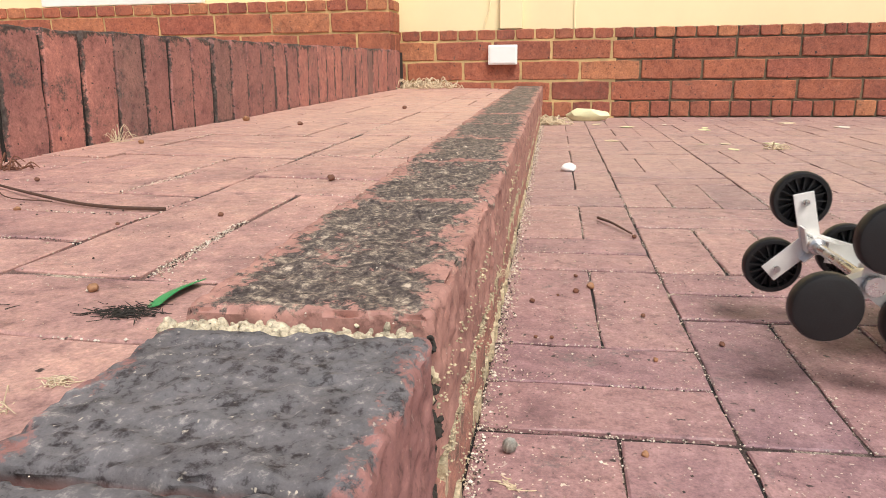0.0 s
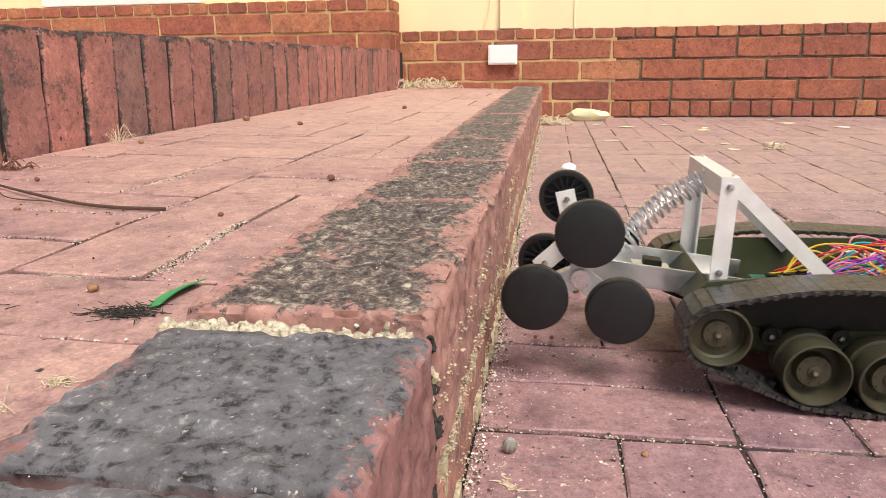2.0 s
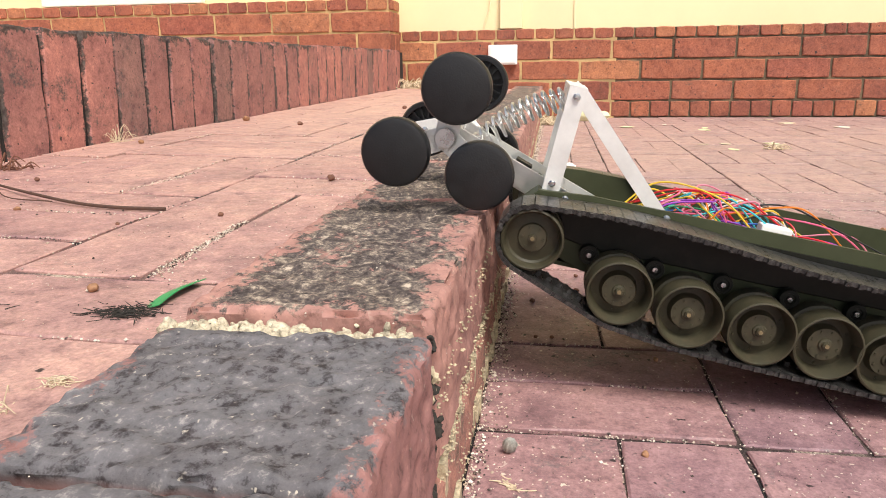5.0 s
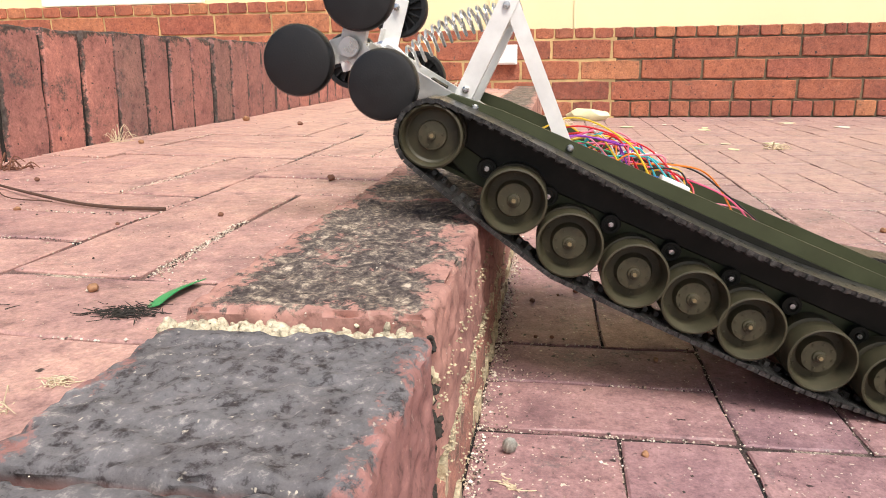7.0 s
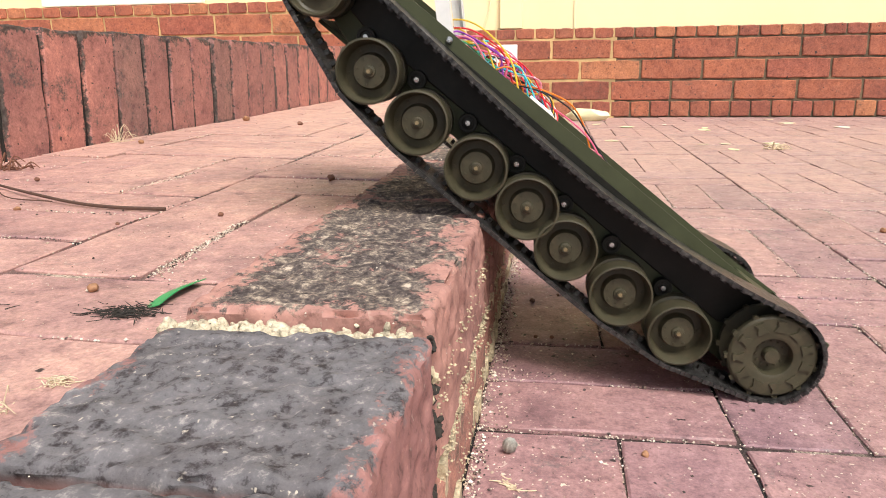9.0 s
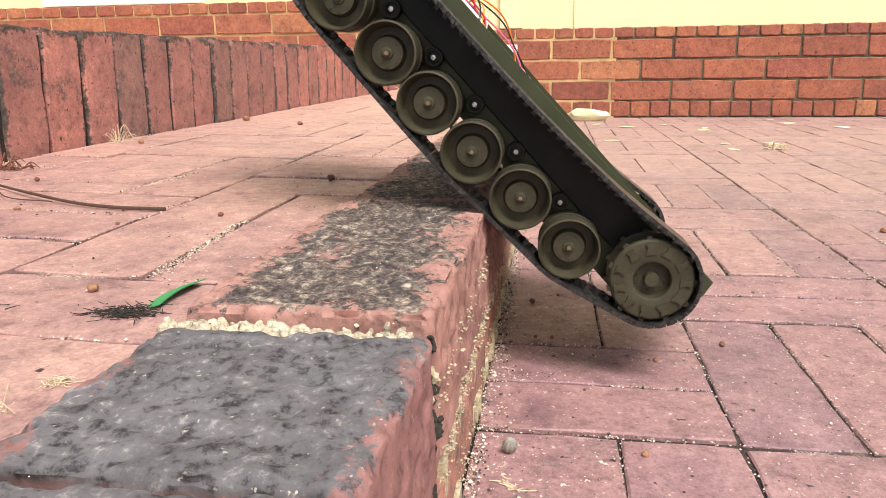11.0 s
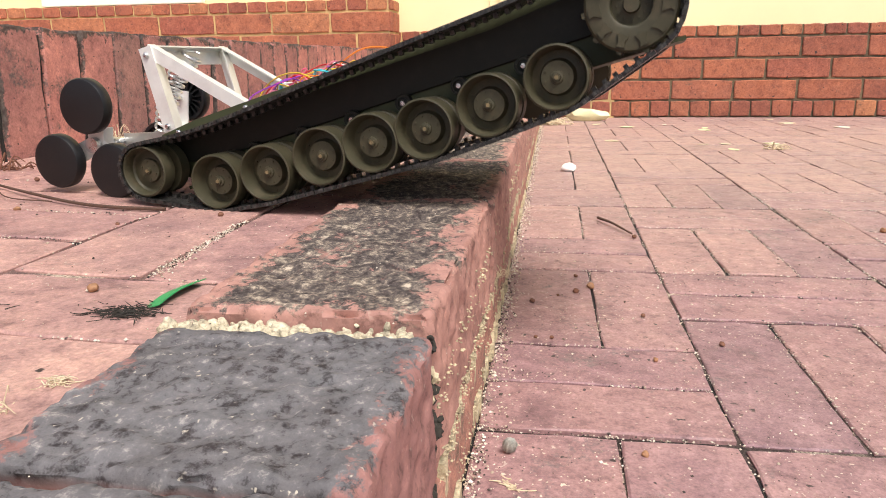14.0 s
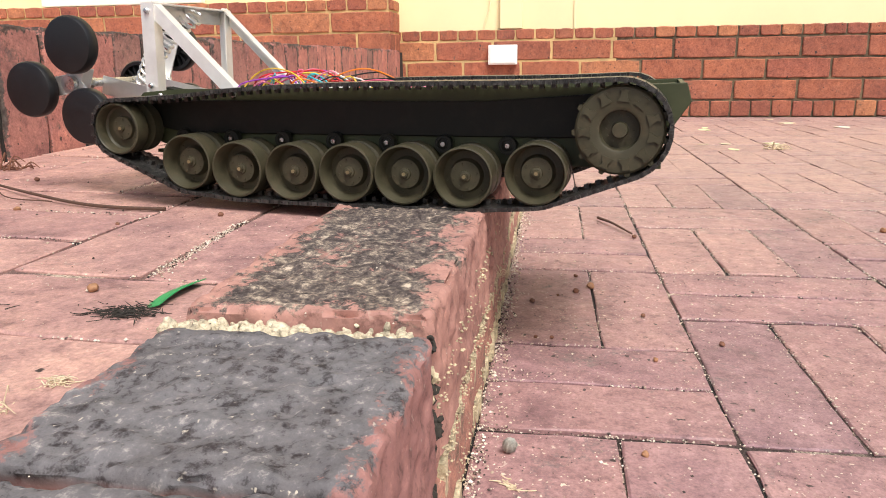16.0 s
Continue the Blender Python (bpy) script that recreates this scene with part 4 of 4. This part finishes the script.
    for y, fl in ((y_in + 0.0035, 1), (y_far - 0.0035, -1)):
        part("post", channel(bmesh.new(), (fx, fz), (fx - 0.004, 0.030), 0.0125, 0.0105, y, flange=fl), alu_w, robot, "upright aluminium angle post")
        part("brace", channel(bmesh.new(), (fx + 0.003, fz), (-0.119, 0.054), 0.0105, 0.0095, y + 0.0016 * fl, flange=fl), alu_w, robot, "slanting aluminium brace")
        for sx, sz in ((fx, fz - 0.002), (fx - 0.003, 0.062), (-0.121, 0.057)):
            part("screw", screw, None, robot, "", pose(sx, y - 0.0002 * fl, sz, 0, 0, 0 if fl > 0 else 180))
        part("screw", screw, None, robot, "", pose(-0.116, y_in - 0.0002 if fl > 0 else y_far + 0.0002, 0.0550, 0, 0, 0 if fl > 0 else 180))
        part("screw", screw, None, robot, "", pose(-0.188, y_in - 0.0002 if fl > 0 else y_far + 0.0002, 0.0535, 0, 0, 0 if fl > 0 else 180))
    bm = bmesh.new()
    box(bm, fx - 0.0065, fx + 0.0065, y_in + 0.005, y_far - 0.005, fz + 0.0035, fz + 0.005, 0.0003)
    box(bm, fx - 0.0065, fx - 0.005, y_in + 0.005, y_far - 0.005, fz - 0.009, fz + 0.0035, 0.0003)
    part("crossbar", bm, alu_w, robot, "aluminium crossbar between the posts")
    # swing arm, along -x from its root at the origin
    arm = bmesh.new()
    for y in (-0.030, 0.030):
        box(arm, -0.112, 0.022, y - 0.0008, y + 0.0008, -0.010, 0.007, 0.0003)
    box(arm, -0.100, 0.012, -0.030, 0.030, -0.0116, -0.0100, 0.0003)
    box(arm, -0.070, -0.040, -0.012, 0.012, -0.0095, 0.0, 0.001)
    swing = part("swing_arm", arm, alu_m, robot, "folded aluminium channel arm")
    bm = bmesh.new()
    lathe(bm, [(0.0, -0.052), (0.0042, -0.052), (0.0042, 0.052), (0.0, 0.052)], 16, pose(-0.115, 0, 0))
    part("axle", bm, steel_m, swing)
    bm = bmesh.new()
    box(bm, -0.062, -0.048, -0.008, 0.006, 0.0, 0.006, 0.0006)
    part("motor_driver", bm, dark_m, swing)
    # coil spring, along -x from its top at the origin
    pts = [(0.012 - 0.092 * k / 256, 0.0092 * math.cos(k * 2 * math.pi * 15 / 256), 0.0092 * math.sin(k * 2 * math.pi * 15 / 256) + 0.010 * math.sin(math.pi * k / 256)) for k in range(257)]
    spring = part("spring", tube(bmesh.new(), pts, 0.0013, 6), alu_m, robot, "bright coil spring", smooth=True)
    near = tri_cluster(robot)
    far = tri_cluster(robot)
    # electronics
    bm = bmesh.new()
    box(bm, -0.160, -0.065, 0.062, 0.112, 0.040, 0.0416)
    board = part("circuit_board", bm, pcb_m, robot, "green circuit board with small chips")
    rr = random.Random(8)
    for k in range(16):
        bm = bmesh.new()
        x, y = -0.157 + rr.random() * 0.083, 0.065 + rr.random() * 0.04
        box(bm, x, x + rr.uniform(0.004, 0.010), y, y + rr.uniform(0.004, 0.008), 0.0417, 0.0417 + rr.uniform(0.003, 0.010), 0.0004)
        part("chip", bm, rr.choice([dark_m, dark_m, steel_m, hull_m]), board)
    bm = bmesh.new()
    box(bm, 0.02, 0.13, 0.07, 0.125, 0.0075, 0.038, 0.003)
    part("battery", bm, dark_m, robot, "black battery pack")
    bm = bmesh.new()
    box(bm, -0.045, -0.023, 0.060, 0.072, 0.050, 0.062, 0.001)
    part("plug", bm, white_m, robot, "white plastic plug")
    wires = [("red", (0.62, 0.02, 0.03)), ("orange", (0.80, 0.22, 0.02)), ("yellow", (0.75, 0.50, 0.04)), ("purple", (0.28, 0.05, 0.38)), ("cyan", (0.05, 0.48, 0.55)), ("white", (0.80, 0.78, 0.74)), ("pink", (0.78, 0.13, 0.25)), ("rose", (0.70, 0.22, 0.30)), ("black", (0.02, 0.02, 0.02)), ("green", (0.05, 0.33, 0.15)), ("blue", (0.06, 0.16, 0.5))]
    for k in range(40):
        cname, col = wires[k % len(wires)]
        m = bpy.data.materials.get("wire_" + cname) or plain_mat("wire_" + cname, col, 0.4, 0, 0.05, 50, 0.0)
        x0, y0 = rr.uniform(-0.15, -0.085), rr.uniform(0.062, 0.115)
        x1, y1 = (rr.uniform(-0.07, 0.0), rr.uniform(0.06, 0.115)) if k % 6 else (rr.uniform(0.03, 0.09), rr.uniform(0.06, 0.11))
        pts = [(x0, y0, 0.045)]
        for j in range(1, 4):
            t = j / 4
            pts.append((x0 + (x1 - x0) * t + rr.uniform(-0.016, 0.016), y0 + (y1 - y0) * t + rr.uniform(-0.014, 0.014), 0.056 + rr.uniform(-0.009, 0.018)))
        pts.append((x1, y1, 0.045))
        part("wire", tube(bmesh.new(), spline(pts, 7), 0.0007, 5), m, robot, cname + " wire", smooth=True)
    return robot, near, far, swing, spring


# ---- litter and small things ----


def lump(name, label, category, x, y, z, r, material, squash=(1, 1, 0.8), seed=0, rot=0):
    bm = bmesh.new()
    bmesh.ops.create_icosphere(bm, subdivisions=2, radius=r)
    for v in bm.verts:
        v.co *= 1 + 0.35 * noise.noise(v.co / r * 1.3 + Vector((seed, seed * 2, 0)))
    if z > 0.1:
        x, y = settle(x, y)
        z = tread_z(x)
    shrink = 0.82 if name == "seed" else 1.0
    ob = part(name, bm, material, m=pose(x, y, z + shrink * r * squash[2] * 0.78, 0, 0, rot) @ Matrix.Diagonal((*(shrink * k for k in squash), 1)), smooth=True)
    return tagged(ob, label, category, group="scattered " + name.replace("_", " ") + "s" if name in ("seed", "leaf_scrap") else "")


def build_litter():
    h = KERB_H
    bm = bmesh.new()
    tube(bm, [(*settle(p.x, p.y), p.z + tread_z(p.x) - h) for p in spline([(-0.62, 0.66, h + 0.003), (-0.502, 0.585, h + 0.003), (-0.44, 0.545, h + 0.004), (-0.379, 0.514, h + 0.003), (-0.335, 0.503, h + 0.002), (-0.292, 0.500, h + 0.002)], 8)], 0.0011, 7, 1.5)
    tagged(part("twig", bm, twig_m, smooth=True), "long thin brown twig lying on the paving", "twig")
    bm = bmesh.new()
    tube(bm, [(*settle(p.x, p.y), p.z + tread_z(p.x) - h) for p in spline([(-0.50, 0.575, h + 0.004), (-0.45, 0.530, h + 0.003), (-0.40, 0.517, h + 0.003)], 8)], 0.0006, 6)
    tagged(part("twig", bm, twig_m, smooth=True), "fine brown twig beside the longer one", "twig")
    bm = bmesh.new()
    tube(bm, spline([(0.072, 1.095, 0.004), (0.09, 1.05, 0.006), (0.113, 0.996, 0.003)], 6), 0.0022, 7, 0.6)
    tagged(part("twig", bm, twig_m, smooth=True), "short dark twig on the brick paving", "twig")
    # tape strip and fibre tuft by the kerb joint
    bm = bmesh.new()
    pts = spline([(-0.181, 0.288, h + 0.001), (-0.180, 0.303, h + 0.003), (-0.178, 0.316, h + 0.003), (-0.177, 0.327, h + 0.002)], 6)
    pts = [Vector((*settle(p.x, p.y), p.z + tread_z(p.x) - h)) for p in pts]
    for a, b in zip(pts, pts[1:]):
        d = Vector((0.0045, 0.0, 0.0014))
        bm.faces.new([bm.verts.new(p) for p in (a - d, a + d, b + d, b - d)])
    bmesh.ops.remove_doubles(bm, verts=bm.verts, dist=1e-5)
    bmesh.ops.solidify(bm, geom=bm.faces[:], thickness=0.0005)
    tagged(part("tape_strip", bm, lime_m, smooth=True), "curled bright green plastic strip on the paving", "plastic strip")
    rr = random.Random(21)

    def tuft(name, label, x, y, z, n, spread, length, material, rad, lift=0.4):
        bm = bmesh.new()
        if z > 0.1 and x < KERB_L:
            x, y = settle(x, y)
            z = tread_z(x)
        for _ in range(n):
            a = rr.uniform(0, 6.283)
            cx, cy = x + rr.gauss(0, spread), y + rr.gauss(0, spread * 0.7)
            ln = length * rr.uniform(0.5, 1.3)
            dx, dy = math.cos(a) * ln, math.sin(a) * ln * 0.7
            up = ln * lift * rr.random()
            tube(bm, spline([(cx, cy, z + 0.0008), (cx + dx * 0.5 + rr.gauss(0, ln * 0.1), cy + dy * 0.5, z + up), (cx + dx, cy + dy, z + 0.001 + up * rr.uniform(0, 0.6))], 3), rad, 4, 0.5)
        tagged(part(name, bm, material), label, "debris", kind="stuff")
    tuft("fibre_tuft", "dark tangle of fibres and dirt in a joint", -0.187, 0.280, h, 150, 0.0075, 0.008, soil_m, 0.0003, 0.3)
    tuft("fibre_tuft", "dark dirt and fibres caught between bricks", -0.262, 0.272, h, 50, 0.008, 0.007, soil_m, 0.0003, 0.3)
    tuft("dry_grass", "pale dry grass blades on the step", -0.170, 0.208, h, 40, 0.003, 0.006, straw_m, 0.0003, 0.5)
    tuft("dry_grass", "bleached dry grass sprig on the step", -0.176, 0.186, h, 20, 0.003, 0.007, straw_m, 0.0003, 1.2)
    tuft("dry_leaves", "heap of dry curled leaves in the corner", -0.56, 3.05, h, 170, 0.07, 0.05, straw_m, 0.0032, 0.8)
    tuft("dry_leaves", "dry leaf scraps along the wall foot", -0.25, 3.08, h, 60, 0.06, 0.045, seed_m, 0.003, 0.7)
    tuft("dry_leaves", "dry leaves at the foot of the step", -0.005, 2.80, 0.0, 110, 0.03, 0.05, straw_m, 0.003, 0.6)
    tuft("dry_grass", "dry sprig growing from the riser joint", -0.630, 0.975, h, 22, 0.006, 0.022, straw_m, 0.0005, 1.2)
    tuft("dry_grass", "dry scraps by the riser", -0.585, 0.70, h, 26, 0.012, 0.02, seed_m, 0.001, 0.8)
    tuft("dry_grass", "dry star-shaped flower on the paving", 0.581, 2.007, 0.0, 14, 0.004, 0.04, straw_m, 0.0025, 0.5)
    tuft("roots", "fine dry roots hanging on the step face", KERB_X + 0.004, 0.60, 0.055, 16, 0.003, 0.012, straw_m, 0.0003, 1.0)
    lump("leaf_husk", "pale yellow-green curled leaf husk near the wall", "leaf", 0.135, 2.965, 0, 0.040, leaf_m, (2.1, 0.8, 0.72), 5, -8)
    lump("shell", "small white snail shell on the paving", "shell", 0.038, 1.60, 0, 0.016, white_m, (1.2, 0.8, 0.65), 3, 20)
    for i in range(14):
        lump("leaf_scrap", "flat dry leaf scrap on the far paving", "leaf", rr.uniform(0.1, 1.2), rr.uniform(2.0, 3.08), 0, rr.uniform(0.012, 0.024), rr.choice([straw_m, leaf_m, grit_m]), (1.3, 0.7, 0.12), i, rr.uniform(0, 180))
    # ribbed grey seed case and flake close to the kerb foot
    bm = bmesh.new()
    bmesh.ops.create_uvsphere(bm, u_segments=28, v_segments=12, radius=0.0048)
    for v in bm.verts:
        a = math.atan2(v.co.y, v.co.x)
        v.co.x *= 1 + 0.10 * math.cos(9 * a)
        v.co.y *= 1 + 0.10 * math.cos(9 * a)
    tagged(part("seed_case", bm, shell_m, m=pose(-0.0215, 0.402, 0.0062, 28, 0, 8) @ Matrix.Diagonal((0.95, 0.75, 1.5, 1)), smooth=True), "ribbed grey seed case lying by the step", "seed case")
    tuft("dry_grass", "pale flake of dry grass by the step", -0.022, 0.370, 0, 10, 0.004, 0.012, straw_m, 0.0006, 0.2)
    pebbles = [(0.045, 0.751, 0, 0.0052), (0.029, 0.733, 0, 0.004), (-0.016, 0.697, 0, 0.0033), (0.062, 0.41, 0, 0.003), (-0.01, 0.60, 0, 0.0022), (0.004, 0.60, 0, 0.0024), (0.088, 0.56, 0, 0.0025), (0.148, 0.60, 0, 0.003), (0.09, 0.665, 0, 0.0028), (0.46, 1.05, 0, 0.006), (0.52, 1.12, 0, 0.005), (0.115, 0.985, 0, 0.004), (-0.224, 0.309, h, 0.0034), (-0.207, 0.652, h, 0.0052), (-0.30, 0.45, h, 0.002), (-0.41, 0.49, h, 0.003), (-0.50, 0.63, h, 0.003), (-0.24, 0.485, h, 0.0028), (-0.60, 1.36, h, 0.008), (-0.45, 1.25, h, 0.006), (-0.35, 1.7, h, 0.007), (-0.58, 0.95, h, 0.005), (0.03, 0.79, 0, 0.003), (0.01, 0.72, 0, 0.002)]
    for i, (x, y, z, r) in enumerate(pebbles):
        lump("seed", "small brown seed lying on the bricks" if i % 3 else "tan round seed lying on the bricks", "seed", x, y, z, r, seed_m if i % 3 else tan_m, (1, 1.1, 0.85), i)
    # fine grit over the lower paving and the step
    grains = []
    for i in range(6500):
        if rr.random() < 0.72:
            y = 0.33 + abs(rr.gauss(0, 0.45))
            x, z = KERB_X + 0.006 + abs(rr.gauss(0, 0.25)) * (0.6 + y), 0.0
        else:
            x, y = rr.uniform(-0.62, -0.05), 0.15 + abs(rr.gauss(0, 0.5))
            z = h if x > KERB_L else tread_z(x)
        if noise.noise(Vector((x * 6, y * 6, 3.3))) < rr.uniform(-0.6, 0.3):
            continue
        r = rr.uniform(0.00018, 0.00055) * (1 + 0.5 * y) * (2.2 if rr.random() < 0.05 else 1.0)
        grains.append((x, y, z + r * 0.4, r))
    crumbs("grit", grains, grit_m, "pale and dark sand grains strewn over the bricks", "grit")


build_house()
build_soldiers()
build_kerb()
ROBOT, NEAR, FAR, SWING, SPRING = build_robot()
build_litter()
build_paving()
build_far_paving()
build_joint_sand()

# seconds, x, z, pitch (radians, nose up), y, yaw of the robot's middle road wheel
RIDE = [(0.0, 0.5215, 0.0265, 0.0, 0.478, 0.008), (0.5, 0.473, 0.0265, 0.0, 0.478, 0.008), (1.0, 0.4217, 0.0265, 0.0, 0.478, 0.008), (1.5, 0.3724, 0.0265, -0.001, 0.478, 0.008),
        (2.0, 0.3214, 0.0265, -0.0022, 0.478, 0.0081), (2.5, 0.2878, 0.0263, -0.0063, 0.4778, 0.0093), (3.0, 0.2678, 0.032, 0.0771, 0.4783, 0.0075), (3.5, 0.2508, 0.0431, 0.1259, 0.4758, 0.0063),
        (4.0, 0.2266, 0.0432, 0.1363, 0.4749, 0.0065), (4.2, 0.2156, 0.0442, 0.1428, 0.4744, 0.0074), (6.3, 0.1344, 0.0698, 0.3504, 0.4689, 0.01), (6.5, 0.1227, 0.0729, 0.37, 0.4686, 0.0136),
        (7.0, 0.0967, 0.0813, 0.4187, 0.4708, 0.0182), (7.5, 0.072, 0.0947, 0.4991, 0.4733, 0.0266), (8.0, 0.0439, 0.1056, 0.5564, 0.477, 0.0289), (8.5, 0.01, 0.1168, 0.6244, 0.4821, 0.0306),
        (9.0, -0.0202, 0.1365, 0.6971, 0.4908, 0.0271), (9.2, -0.0299, 0.1458, 0.7273, 0.4968, 0.0165), (10.25, -0.063, 0.1812, 0.82, 0.504, 0.0135), (11.3, -0.0924, 0.2168, 0.8475, 0.5084, 0.0101),
        (11.5, -0.0933, 0.2132, 0.8115, 0.5139, 0.0049), (12.0, -0.0998, 0.201, 0.6909, 0.5171, -0.0026), (12.5, -0.1068, 0.185, 0.4969, 0.5212, -0.0137), (13.0, -0.1144, 0.1695, 0.2208, 0.527, -0.069),
        (13.5, -0.1224, 0.1591, -0.1272, 0.5242, -0.1379), (14.0, -0.1355, 0.1824, -0.2837, 0.5228, -0.145), (14.5, -0.1451, 0.1899, -0.3176, 0.5115, -0.1514), (15.0, -0.1578, 0.168, -0.1984, 0.5156, -0.1573),
        (15.5, -0.1588, 0.1536, -0.0652, 0.5246, -0.1497), (16.0, -0.1568, 0.1578, 0.0068, 0.5276, -0.1354)]
# seconds, x and z of the cluster hub on the robot, and its turn in degrees
HUB = [(0.0, -0.298, 0.0575, 202), (2.0, -0.298, 0.0575, 202), (2.5, -0.2854, 0.078, 239), (3.0, -0.2835, 0.080, 262), (3.5, -0.2840, 0.081, 299), (4.2, -0.2780, 0.088, 320), (6.5, -0.2848, 0.0621, 338), (7.0, -0.2850, 0.0569, 338), (9.0, -0.2830, 0.057, 338),
       (11.0, -0.278, 0.060, 325), (13.0, -0.2750, 0.070, 313), (13.5, -0.2775, 0.056, 309), (14.0, -0.2780, 0.067, 307), (14.5, -0.2776, 0.070, 307), (15.0, -0.2785, 0.062, 316), (15.5, -0.2790, 0.063, 312), (16.0, -0.2795, 0.0640, 308)]

# seconds, degrees by which the far cluster is turned ahead of the near one
LEAD = [(0.0, 21), (2.0, 21), (2.5, 14), (3.5, -8), (4.2, -8), (6.5, 0), (16.0, 0)]


def motions():
    walk(ROBOT, [(t, Matrix.Translation((x, y, z)) @ Matrix.Rotation(w, 4, "Z") @ Matrix.Rotation(p, 4, "Y")) for t, x, z, p, y, w in RIDE])
    mid = WIDTH / 2
    times = sorted({h[0] for h in HUB} | {1.0, 2.25, 2.75, 3.25, 5.0, 8.0, 10.0, 12.0, 15.0})
    near, far, arm, coil = [], [], [], []
    for t in times:
        x, z, a = between(HUB, t)
        near.append((t, pose(x, 0.022, z, 0, -a, 0)))
        a += between(LEAD, t)[0]
        far.append((t, pose(x, WIDTH - 0.025, z) @ pose(0, 0, 0, 0, -a, 0) @ Matrix.Rotation(math.pi, 4, "X")))
        an = math.degrees(math.atan2(z - PIVOT[1], PIVOT[0] - x))
        arm.append((t, pose(x, mid, z, 0, an, 0) @ pose(0.115, 0, 0)))
        tx, tz = -0.199, 0.116
        ex, ez = x + 0.036 * math.cos(math.radians(an)), z - 0.036 * math.sin(math.radians(an)) + 0.012
        coil.append((t, pose(tx, mid, tz, 0, math.degrees(math.atan2(ez - tz, tx - ex)), 0)))
    walk(NEAR, near), walk(FAR, far), walk(SWING, arm), walk(SPRING, coil)
    # belt travel follows the ground covered
    steps = [0.2 * k for k in range(81)]
    travel, d = [], 0.0
    last = None
    for t in steps:
        x, z, p, y, w = between(RIDE, t)
        if last:
            d += math.hypot(x - last[0], (z - last[1]) * (1 if t < 12 else 0))
        last = (x, z)
        travel.append(d)
    for link, k, y in LINKS:
        walk(link, [(t, link_pose(k, d, y, t)) for t, d in zip(steps, travel)])
    for w, seat, y, z, flip, r in ALL_WHEELS:
        rows = []
        for t, d in zip(steps, travel):
            x, z = wheel_at(seat, t) if isinstance(seat, int) else seat
            rows.append((t, pose(x, y, z, 0, -math.degrees(d / r), 0) @ pose(0, 0, 0, 0, 0, 0 if flip > 0 else 180)))
        walk(w, rows)



motions()
